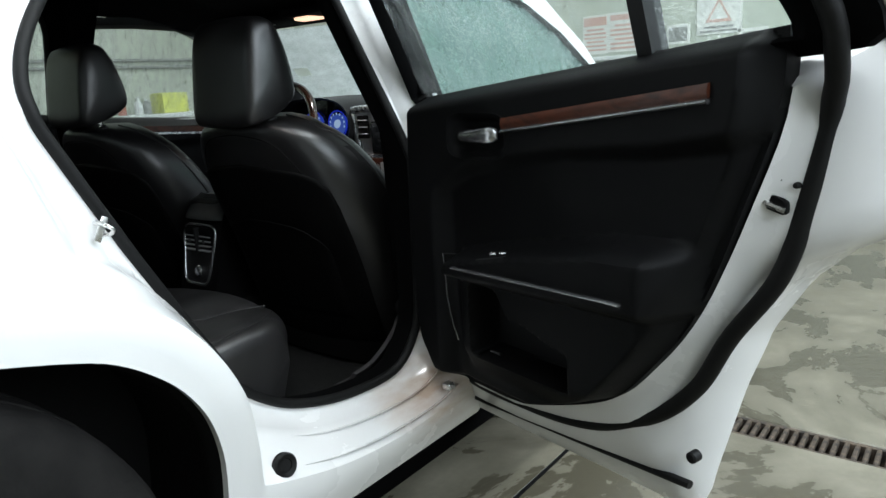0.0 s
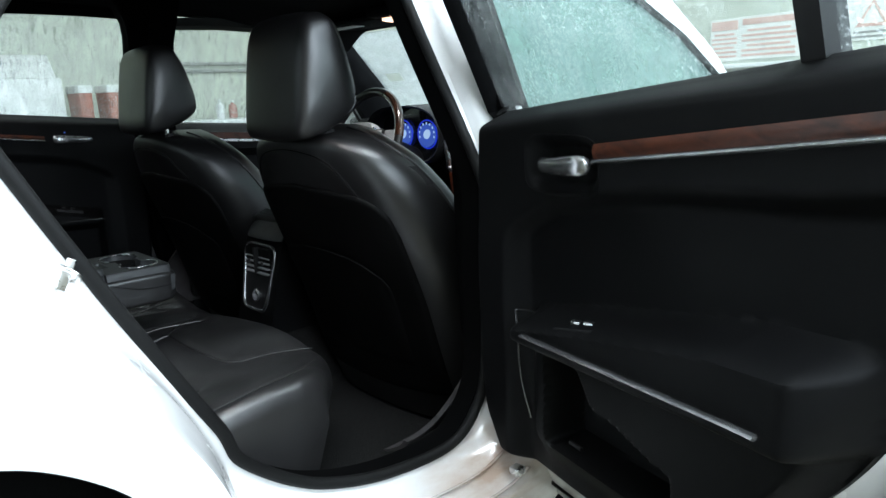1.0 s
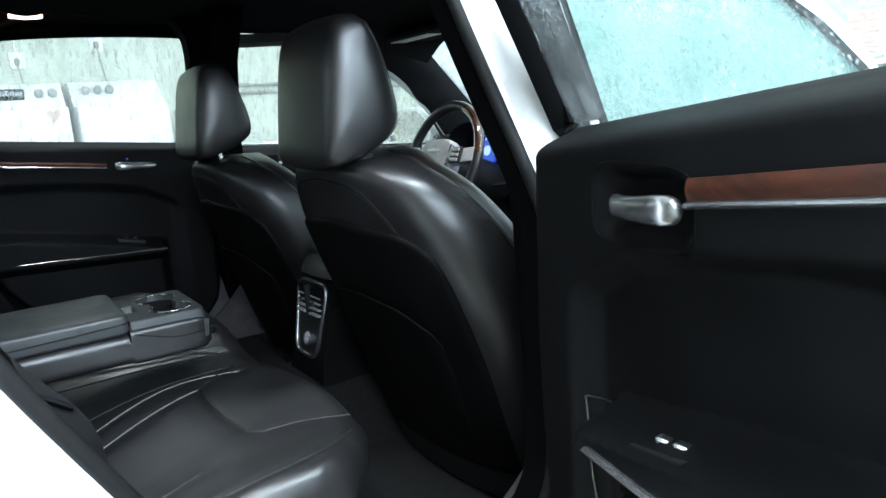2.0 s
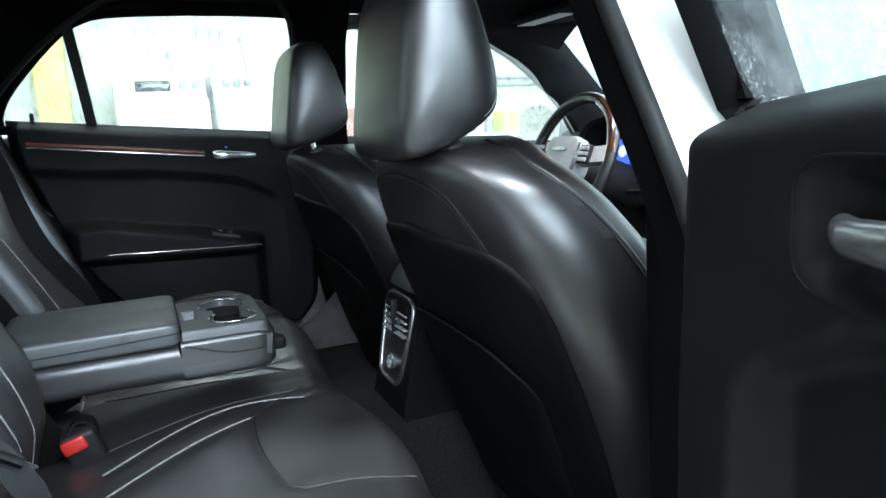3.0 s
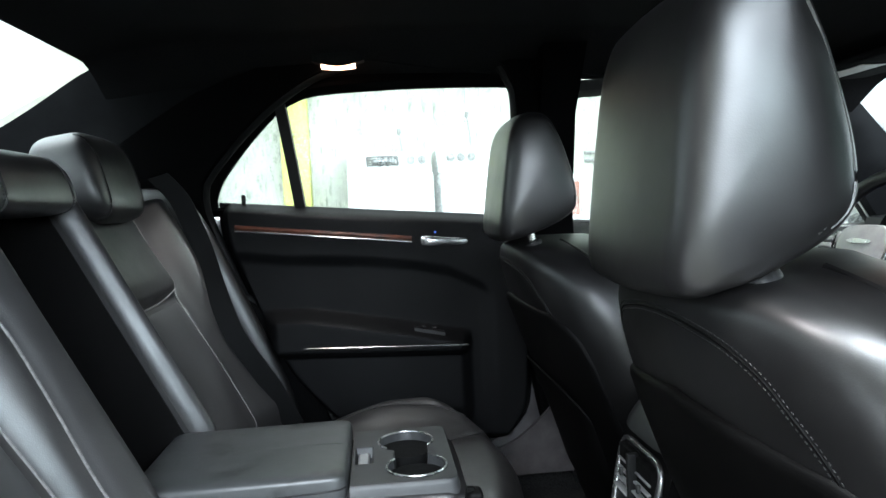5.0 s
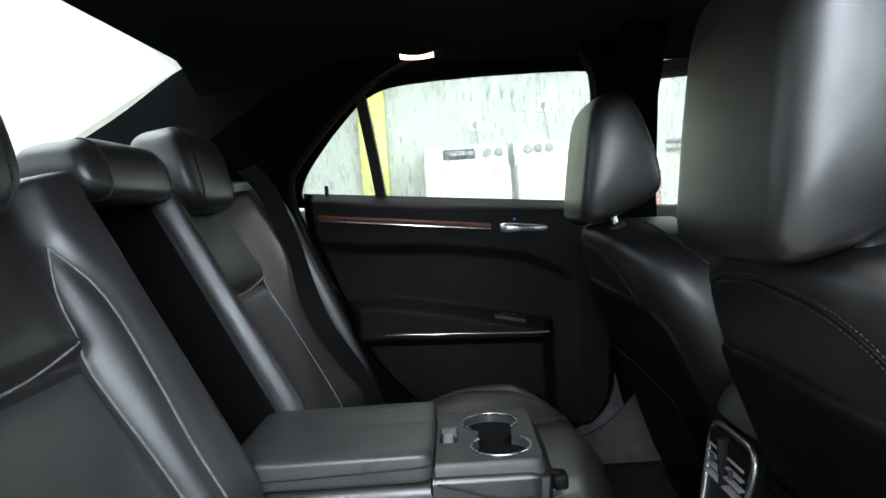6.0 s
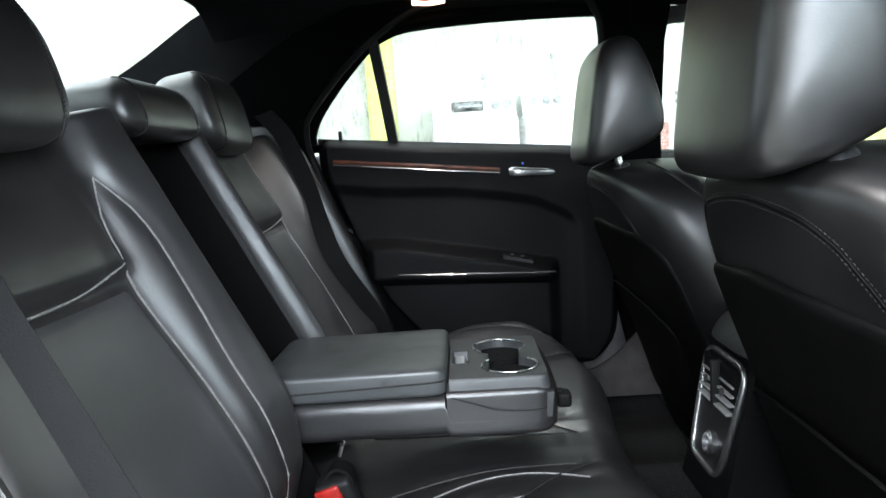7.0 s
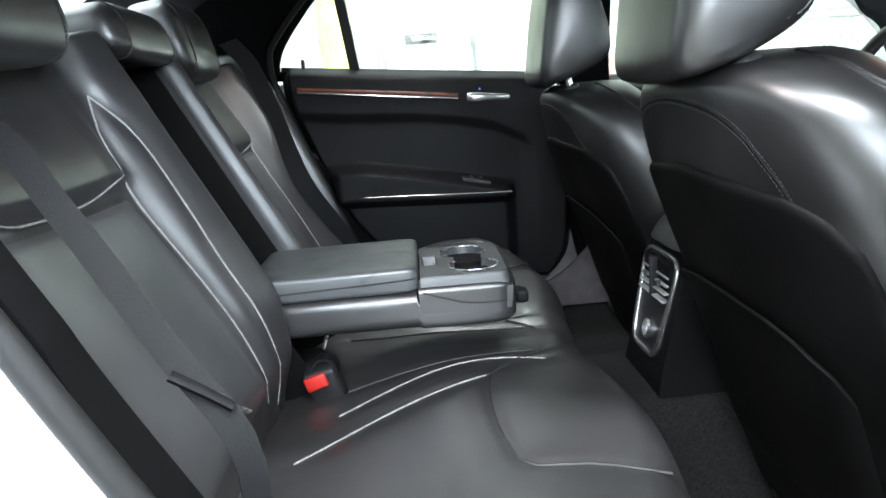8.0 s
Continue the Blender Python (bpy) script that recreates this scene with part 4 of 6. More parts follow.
for s in (-1, 1):
    wing(s)
part("bonnet", slab(lambda u, v: (2.4 + 1.76 * u, (-.86 + 1.72 * v) * (1 - .12 * u), table(u, [(0, .95), (.5, .95), (1, .83)]) + .05 * math.sin(math.pi * v) - .0), lambda u, v: (2.4 + 1.76 * u, (-.86 + 1.72 * v) * (1 - .12 * u), table(u, [(0, .93), (.5, .93), (1, .81)]) + .05 * math.sin(math.pi * v)), 20, 16), PAINT, car, "white bonnet")
part("boot_lid", slab(lambda u, v: (-.75 + .58 * u, (-.78 + 1.56 * v) * (.93 + .07 * u), .985 + .055 * u + .03 * math.sin(math.pi * v)), lambda u, v: (-.75 + .58 * u, (-.78 + 1.56 * v) * (.93 + .07 * u), .965 + .055 * u + .03 * math.sin(math.pi * v)), 10, 16), PAINT, car, "white boot lid")
part("front_bumper", slab(lambda u, v: (4.17 + .1 * math.sin(math.pi * u), -.75 + 1.5 * u, .25 + .6 * v), lambda u, v: (4.1, -.75 + 1.5 * u, .25 + .6 * v), 20, 8), PAINT, car, "white front bumper")
part("rear_bumper", slab(lambda u, v: (-.76 - .1 * math.sin(math.pi * u), -.80 + 1.6 * u, .28 + .72 * v), lambda u, v: (-.72, -.80 + 1.6 * u, .28 + .72 * v), 20, 8), PAINT, car, "white rear bumper")
part("underbody", rbox((1.7, 0, .27), (4.7, 1.5, .08), .02), BLACKHOLE, car, "black underbody")

# ---- cabin floor and rear seat ----
def floor_z(x, y):
    return .33 + .13 * (1 - step(abs(y), .10, .19)) * step(x, .8, 1.1) + .05 * step(abs(y), .62, .72)


carpet = part("carpet", slab(lambda u, v: (.6 + 1.9 * u, -.73 + 1.46 * v, floor_z(.6 + 1.9 * u, -.73 + 1.46 * v)), lambda u, v: (.6 + 1.9 * u, -.73 + 1.46 * v, .30), 40, 90), CARPET, car, "black floor carpet with a raised tunnel")


def mirror_line(line):
    return [(x, -y) for x, y in line]


SEAMS = [[(.70, -.31), (.79, -.248), (.872, -.20), (.96, -.159)], [(.745, -.20), (.876, -.112), (.957, -.085), (1.01, -.092), (1.05, -.11)],
         [(.96, -.159), (.952, -.236), (.952, -.318), (.962, -.389), (.976, -.42), (1.048, -.43), (1.115, -.46)], [(.72, -.50), (.80, -.50), (.88, -.478)], [(.69, -.592), (.83, -.590), (.94, -.580), (1.03, -.558), (1.085, -.52)], [(.955, -.165), (1.007, -.10), (1.06, -.055)], [(.735, -.12), (.82, -.09), (.92, -.065), (1.0, -.056), (1.04, -.055)]]
SEAMS = [[tuple(q) for q in smooth(l, 16)] for l in SEAMS]
SEAMS += [mirror_line(l) for l in SEAMS]


def cushion_front(y):
    return 1.133 + .018 * (bell(y - .31, .15) + bell(y + .31, .15)) - .12 * step(abs(y), .42, .68) ** 1.6


def cushion_top(x, y):
    z = .512 + .036 * step(x, .62, .95) + .012 * bell(abs(y) - .58, .06) - .012 * bell(y, .10) + (.03 * bell(y - .60, .10) * step(x, .72, .95) if y > 0 else 0.0)
    d = min(near_line(x, y, l) for l in SEAMS if (l[0][1] < 0) == (y < 0))
    z += .004 * step(d, 0, .06) - .0032 * bell(d, .009)
    return z + .008 * bell(math.hypot(x - 1.03, abs(y) - .3), .11)


def cushion(u, v):
    y = -.625 + 1.25 * u
    f = cushion_front(y)
    e = min(min(u, 1 - u) * 1.25 / .03, 1.0)
    side = math.sqrt(max(0.0, 1 - (1 - e) ** 2))
    if v < .8:
        x = .58 + (f - .055 - .58) * v / .8
        return x, y, cushion_top(x, y) - .03 * (1 - side)
    a = (v - .8) / .2
    z1 = cushion_top(f - .055, y)
    if a < .5:
        q = a / .5 * math.pi / 2
        return f - .055 + .055 * math.sin(q), y, z1 - .055 * (1 - math.cos(q)) - .03 * (1 - side)
    b = (a - .5) / .5
    z1 -= .055 + .03 * (1 - side)
    return f - .05 * b, y, z1 - (z1 - .33) * b


rear_seat = part("rear_seat", slab(cushion, lambda u, v: (.58 + (cushion_front(-.625 + 1.25 * u) - .09 - .58) * v, -.625 + 1.25 * u, .34), 230, 140), BENCH, car, "black leather rear bench with light seams")
for k, line in enumerate(SEAMS):
    part("seam", tube([(x, y, cushion_top(x, y) + .0008) for x, y in line], .0017, 5), STITCH if k % 7 < 2 else DARKSTITCH, rear_seat)

LEAN_BACK = .47
BU, BN = np.array((-math.sin(LEAN_BACK), 0, math.cos(LEAN_BACK))), np.array((math.cos(LEAN_BACK), 0, math.sin(LEAN_BACK)))
BACK0 = np.array((.655, 0, .53))
BACK_SEAMS = [[(.20, .02), (.205, .2), (.213, .37), (.19, .475)], [(.53, .02), (.53, .2), (.52, .37), (.53, .47), (.53, .56)], [(.215, .37), (.3, .355), (.44, .355), (.52, .37)], [(.16, .0), (.172, .10), (.176, .2), (.172, .3), (.172, .40), (.19, .475)]]
BACK_SEAMS = [[tuple(q) for q in smooth(l, 20)] for l in BACK_SEAMS]


BOLSTER = [tuple(q) for q in smooth([(.10, .09), (.118, .088), (.14, .082), (.175, .066), (.19, .052), (.21, .036), (.235, .024), (.3, .02), (.7, .02)], 60)]


def back_w(a, v):
    w = .02 + (table(a, BOLSTER) - .02) * step(v, -.06, .16) + .05 * bell(a - .61, .06) - .008 * bell(a - .37, .15)
    w += .018 * step(v, .350, .372) * (1 - .5 * step(v, .37, .50)) * (step(a, .2, .23) * (1 - step(a, .5, .53)))
    d = min(near_line(a, v, l) for l in BACK_SEAMS)
    w += .004 * step(d, 0, .05) - .004 * bell(d, .010)
    e = min(.672 - a, .575 - v)
    return w - .035 * (1 - step(a - .112, 0, .03)) ** 2 - .07 * (1 - step(e, 0, .035)) ** 2 - .03 * (1 - step(v, -.02, .06))


for s in (-1, 1):
    def front(u, v, s=s, off=None):
        a, t = .112 + .56 * u, -.02 + .595 * v
        return tuple(BACK0 + BU * t + BN * (back_w(a, t) if off is None else off) + np.array((0, s * a, 0)))
    b = part("rear_backrest", slab(front, lambda u, v, f=front: f(u, v, off=-.13), 130, 130), BENCH, car, "black leather rear backrest with stitched insert")
    def insert(u, v, s=s, add=.0025):
        t = .03 + .315 * v
        lo, hi = table(t, BACK_SEAMS[0] and [(q[1], q[0]) for q in BACK_SEAMS[0]][:18]) + .006, table(t, [(q[1], q[0]) for q in BACK_SEAMS[1]]) - .006
        a = lo + (hi - lo) * u
        rim = 1 - step(min(u, 1 - u) * .3, 0, .006) * step(min(v, 1 - v) * .3, 0, .006)
        return tuple(BACK0 + BU * t + BN * (back_w(a, t) + add - .004 * rim) + np.array((0, s * a, 0)))
    part("insert", slab(insert, lambda u, v, f=insert: f(u, v, add=-.004), 40, 40), PERF, b, "matte perforated leather insert")
    for line in BACK_SEAMS:
        part("seam", tube([tuple(BACK0 + BU * t + BN * (back_w(a, t) + .0005) + np.array((0, s * a, 0))) for a, t in line], .0016, 5), STITCH, b)


def puff(c, size, e=(4.0, 4.0), bend=None, n=40, m=24):
    """A stuffed block: a superellipsoid, bent by bend(x, y, z) of coordinates in -1..1."""
    def f(u, v):
        a, b = 2 * math.pi * u, -math.pi / 2 + math.pi * v
        p = lambda q, k: math.copysign(abs(q) ** (2 / k), q)
        x, y, z = p(math.cos(b), e[1]) * p(math.cos(a), e[0]), p(math.cos(b), e[1]) * p(math.sin(a), e[0]), p(math.sin(b), e[1])
        if bend:
            x, y, z = bend(x, y, z)
        return c[0] + x * size[0] / 2, c[1] + y * size[1] / 2, c[2] + z * size[2] / 2
    return grid(f, n, m)


def rear_headrest(x, y, z, d, w, h, lean):
    """A rounded pad that leans back, with a seam near each end."""
    e0, e1 = 6.0, 3.2
    bend = lambda a, b, c: (a * (1 - .10 * c) - lean * c - .12 * max(c, 0) ** 2, b * (1 - .06 * max(c, 0)), c + .10 * a * (c > 0) * c)
    pad = part("rear_headrest", puff((x, y, z), (d, w, h), (e0, e1), bend, 72, 40), BENCH, car, "black leather rear headrest")
    for f in (-.70, .70):
        line = []
        for b in np.linspace(-1.1, 1.45, 36):
            r = abs(math.cos(b)) ** (2 / e1)
            if r <= abs(f) + .01:
                continue
            px, py, pz = bend(r * (1 - (abs(f) / r) ** e0) ** (1 / e0), f, math.copysign(abs(math.sin(b)) ** (2 / e1), b))
            line.append((x + px * d / 2, y + py * w / 2, z + pz * h / 2))
        part("seam", tube(line, .0016, 5), DARKSTITCH, pad)
        part("stitching", stitches([(p[0], p[1] + .005 * math.copysign(1, f), p[2]) for p in line]), SEATTHREAD, pad)
    return pad


rear_headrest(.447, -.385, 1.085, .125, .255, .17, .25)
rear_headrest(.412, .395, 1.085, .115, .235, .16, .25)
rear_headrest(.452, 0, 1.062, .105, .25, .085, .12)
part("backrest_recess", slab(lambda u, v: tuple(BACK0 + BU * (-.02 + .56 * v) + BN * (-.11) + np.array((0, -.125 + .25 * u, 0))), lambda u, v: tuple(BACK0 + BU * (-.02 + .56 * v) + BN * (-.128) + np.array((0, -.125 + .25 * u, 0))), 6, 8), PERF, car, "dark leather hollow behind the armrest")
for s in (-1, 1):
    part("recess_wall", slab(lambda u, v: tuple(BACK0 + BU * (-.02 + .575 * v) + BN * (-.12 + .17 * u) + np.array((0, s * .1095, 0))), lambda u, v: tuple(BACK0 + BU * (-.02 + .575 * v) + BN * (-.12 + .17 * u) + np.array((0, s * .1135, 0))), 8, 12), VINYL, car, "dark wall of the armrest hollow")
part("parcel_shelf", slab(lambda u, v: (-.22 + .62 * u, -.72 + 1.44 * v, 1.03 + .01 * math.sin(math.pi * v)), lambda u, v: (-.22 + .62 * u, -.72 + 1.44 * v, 1.01), 10, 10), CLOTH, car, "dark cloth parcel shelf")

# ---- folded-down centre armrest ----
def arm_ring(x, zb, zt, hw, n=40):
    return [(x, a, (zb + zt) / 2 + b) for a, b in squircle(hw, (zt - zb) / 2, n, 5)]


arm = part("rear_armrest", loft([arm_ring(*q) for q in ((.60, .60, .664, .10), (.68, .60, .666, .112), (.75, .602, .667, .113), (.865, .602, .667, .113), (.872, .60, .642, .113), (.93, .60, .642, .113), (.98, .60, .641, .112), (1.0, .603, .638, .108), (1.012, .61, .634, .095))]), BENCH, car, "folded-down black leather centre armrest")
part("lid", puff((.742, 0, .681), (.256, .228, .042), (16, 8), lambda a, b, c: (a, b, c + .06 * a), 80, 32), DUSTY, arm, "padded armrest lid, creased")
CUPS = [(.945, .045), (.955, -.052)]


def tray(u, v):
    u, v = min(max(u, .0), 1.0), min(max(v, 0.0), 1.0)
    ee = lambda q: (q - .5) * 2
    x, y = .872 + .136 * u, -.109 + .218 * v
    d = min(math.hypot(x - cx, y - cy) for cx, cy in CUPS)
    hole = 1 - step(d, .036, .0385)
    if abs(y) < .05:
        hole = max(hole, (1 - step(abs(x - .95 - .05 * y), .020, .0225)))
    latch = (1 - step(abs(x - .888), .010, .012)) * (1 - step(abs(y), .028, .031))
    r = max((abs(ee(v)) ** 14 + max(0, ee(u)) ** 14) ** (1 / 14), 0)
    return x - .006 * step(u, .9, 1) * (1 - r), y, .683 - .022 * step(r, .92, 1.0) ** 2 - .05 * hole - .014 * latch


part("cup_holder", slab(tray, lambda u, v: (.874 + .13 * u, -.110 + .22 * v, .628), 110, 150), TRAY, arm, "black cup holder tray with two wells")
for cx, cy in CUPS:
    part("cup_well", lathe([(.0362, .672), (.0355, .65), (.034, .6365), (.002, .636)], (cx, cy, 0), (0, 0, 1), 36), BLACKHOLE, arm, "dark cup well")
    part("cup_ring", tube([(cx + .038 * math.cos(q), cy + .038 * math.sin(q), .684) for q in np.linspace(*((-3.9, .75) if cy < 0 else (-.75, 3.9)), 40)], .0013, 6), CHROME, arm, "thin bright ring")
part("lid_seam", tube(smooth([(.62, -.1145, .676), (.74, -.1155, .680), (.85, -.1148, .684), (.868, -.105, .684)], 24), .0013, 5), DARKSTITCH, arm)
part("side_line", tube(smooth([(.874, -.1145, .662), (.905, -.1148, .652), (.94, -.1148, .642), (.99, -.112, .64), (1.006, -.10, .642)], 24), .0012, 5), DARKSTITCH, arm)
SIDE = even([(.868, -.1128), (.96, -.1128), (.995, -.1115), (1.009, -.103), (1.0145, -.085), (1.016, 0), (1.0145, .085), (1.009, .103), (.995, .1115), (.96, .1128), (.868, .1128)], 60)


def shell(u, v, add=0.0):
    x, y = SIDE[round(u * 59)]
    k = 1 - (.012 + add) / .11 if v > .86 else 1 - add / .11
    k = 1 - (.016 * step(v, .7, 1.0) ** 2 + add) / .11
    return .87 + (x - .87) * (1 - (1 - k) * .9), y * k, .622 + .053 * v


part("armrest_end", slab(shell, lambda u, v: shell(u, v, .006), 59, 14), BENCH, arm, "black leather armrest end")
part("latch", rbox((.887, .0, .6745), (.015, .05, .007), .003), SILVER, arm, "pale latch tab")
part("pull_tab", join(tube([(1.005, .0, .625), (1.03, .003, .622), (1.036, .003, .61)], .006, 8), rbox((1.034, .003, .612), (.022, .03, .022), .006)), RUBBER, arm, "small black pull tab")
part("hinge_trim", tube([(.728, -.10, .612), (.719, -.10, .585)], .003, 6), CHROME, arm, "bright hinge edge")

# ---- belts ----
def band(pts, w, t=.0022, wide=(0, 1, 0), n=30):
    p = smooth(pts, n)
    wd = Vector(wide).normalized()
    rings = []
    for i, c in enumerate(p):
        c = Vector(c)
        d = Vector(p[min(i + 1, n - 1)]) - Vector(p[max(i - 1, 0)])
        nn = d.cross(wd).normalized()
        rings.append([c + wd * (w / 2) + nn * t, c - wd * (w / 2) + nn * t, c - wd * (w / 2) - nn * t, c + wd * (w / 2) - nn * t])
    return loft(rings)


TONGUE = [(.683, -.597, .752), (.707, -.594, .735), (.726, -.593, .721)]
for s in (-1, 1):
    # side pad between backrest and door
    part("side_pad", puff((.555, s * .687, .80), (.15, .05, .56), (3, 4), lambda a, b, c: (a - 1.6 * c, b, c), 40, 30), LEATHER, car, "black leather pad beside the backrest")
    if s < 0:
        way, wide, w = [(.34, -.50, 1.04), (.46, -.51, 1.0), (.552, -.525, .94), (.60, -.548, .88), (.637, -.565, .83), (.682, -.585, .765), (.735, -.605, .685), (.735, -.63, .56)], (.75, .44, .31), .023
    else:
        way, wide, w = [(.47, .60, 1.10), (.505, .612, 1.055), (.527, .618, 1.0), (.551, .612, .935), (.583, .578, .84), (.617, .562, .755), (.683, .578, .64), (.72, .60, .55)], (.95, .12, .28), .042
    belt = part("seat_belt", band(way, w, wide=wide), WEB, car, "black seat belt webbing")
    if s > 0:
        continue
    part("belt_tongue", tube(smooth(TONGUE, 12), .0095, 10, flat=.45, up=(.6, .2, .7)), DOORTRIM, belt, "black tongue holder")
    part("tongue_plate", tube([TONGUE[2], tuple(np.array(TONGUE[2]) + (.004, .02, -.014))], .0042, 8, flat=.4), STEEL, belt, "bright steel tongue tip")
buck = part("belt_buckle", moved(rbox((0, 0, 0), (.05, .034, .085), .008), Matrix.Translation((.722, -.118, .527)) @ Matrix.Rotation(radians(12), 4, "X") @ Matrix.Rotation(radians(-14), 4, "Y")), PLASTIC, car, "black belt buckle on the bench")
part("release_button", moved(rbox((0, 0, 0), (.034, .012, .022), .004), Matrix.Translation((.709, -.1385, .549)) @ Matrix.Rotation(radians(-18), 4, "Y")), RED, buck, "red release button")
part("buckle_strap", band([(.70, -.118, .56), (.715, -.115, .578), (.737, -.115, .565), (.738, -.118, .50)], .03), WEB, buck)

# ---- front seats ----
# height, rear face, side line, half width
SEAT = [(.34, 1.335, 1.45, .225), (.36, 1.33, 1.45, .235), (.44, 1.30, 1.44, .25), (.52, 1.275, 1.43, .258), (.60, 1.25, 1.42, .262), (.67, 1.225, 1.405, .265), (.73, 1.20, 1.385, .264), (.79, 1.178, 1.352, .258),
        (.83, 1.164, 1.328, .249), (.86, 1.155, 1.308, .237), (.89, 1.147, 1.287, .219), (.915, 1.142, 1.265, .195), (.935, 1.142, 1.246, .163), (.947, 1.147, 1.236, .13), (.954, 1.157, 1.23, .095), (.959, 1.18, 1.228, .05)]
SEAT = [tuple(q) for q in smooth(SEAT, 120)]
SEAT_E = 2.55
PANEL_TOP = [(0, .853), (.1, .845), (.158, .836), (.178, .827), (.19, .818), (.207, .794), (.213, .75), (.215, .62), (.2151, .42)]
POCKET_TOP = [(0, .718), (.04, .717), (.1, .708), (.13, .695), (.155, .672), (.165, .645), (.1651, .56)]
SHOULDER = [tuple(q) for q in smooth([(-.172, .805), (-.157, .844), (-.14, .870), (-.12, .892), (-.08, .910), (0, .919), (.08, .910), (.12, .892), (.14, .870), (.157, .844), (.172, .805)], 72)]
HEADREST = [(1.113, .953), (1.117, 1.0), (1.124, 1.06), (1.133, 1.12), (1.146, 1.152), (1.168, 1.163), (1.19, 1.154), (1.207, 1.12), (1.22, 1.075), (1.229, 1.035), (1.231, 1.005), (1.226, .988), (1.208, .972), (1.18, .957), (1.15, .945), (1.126, .939)]


HEAD_EDGE = [(1.05, .9), (1.045, .65), (1.028, .42), (1.005, .27), (.98, .165), (.947, .085), (.905, .037), (.85, .01), (.76, 0), (.4, -.025), (0, -.035)]


def seat_row(z, flat=0.0):
    xr, xc, hw = (table(z, [(r[0], r[k]) for r in SEAT]) for k in (1, 2, 3))
    return xr, xc - flat * (1 - step(z, .93, .955)), hw


def seat_rear(w, z, out=0.0, flat=0.0):
    """Depth of the seat's rear face, at w from its middle."""
    xr, xc, hw = seat_row(z, flat)
    return xc - (xc - xr) * (1 - min(abs(w) / hw, .999) ** SEAT_E) ** (1 / SEAT_E) - out


def headrest_geo(yc, move, size, taper):
    """A stuffed block between two side faces, narrower at its top."""
    prof = [np.array(q) for q in smooth(HEADREST, 72, True)]
    mid = np.array((1.17, 1.05))
    rear = lambda z: table(z, [(.94, 1.113), (1.0, 1.117), (1.06, 1.124), (1.12, 1.133), (1.15, 1.144), (1.163, 1.16)])
    fore = lambda z: table(z, [(.94, 1.14), (.97, 1.20), (1.0, 1.229), (1.025, 1.226), (1.075, 1.212), (1.118, 1.207), (1.154, 1.19), (1.163, 1.175)])
    half = lambda x, z: (.126 - taper + taper * min(max((x - rear(z)) / max(fore(z) - rear(z), .05), 0), 1)) * (1 - .03 * step(z, 1.05, 1.165)) - .004 * step(1.0 - z, 0, .06)
    rings = []
    for f, inset in [(sg * f, i) for sg, rows in ((-1, HEAD_EDGE), (1, HEAD_EDGE[::-1])) for f, i in rows if f or sg < 0]:
        row = []
        for p in prof:
            d = mid - p
            q = p + d * inset
            row.append((mid[0] + (q[0] - mid[0]) * size + move[0], yc + f * half(*q), q[1] + move[1]))
        rings.append(row)
    edge = [(mid[0] + (p[0] - mid[0]) * size * .90 + move[0], half(*p) * .945, p[1] * .9 + mid[1] * .1 + move[1]) for p in prof if p[0] > 1.155 and p[1] > .972]
    edge.sort(key=lambda p: math.atan2(p[2] - 1.05 - move[1], p[0] - 1.10))
    return loft(rings), edge


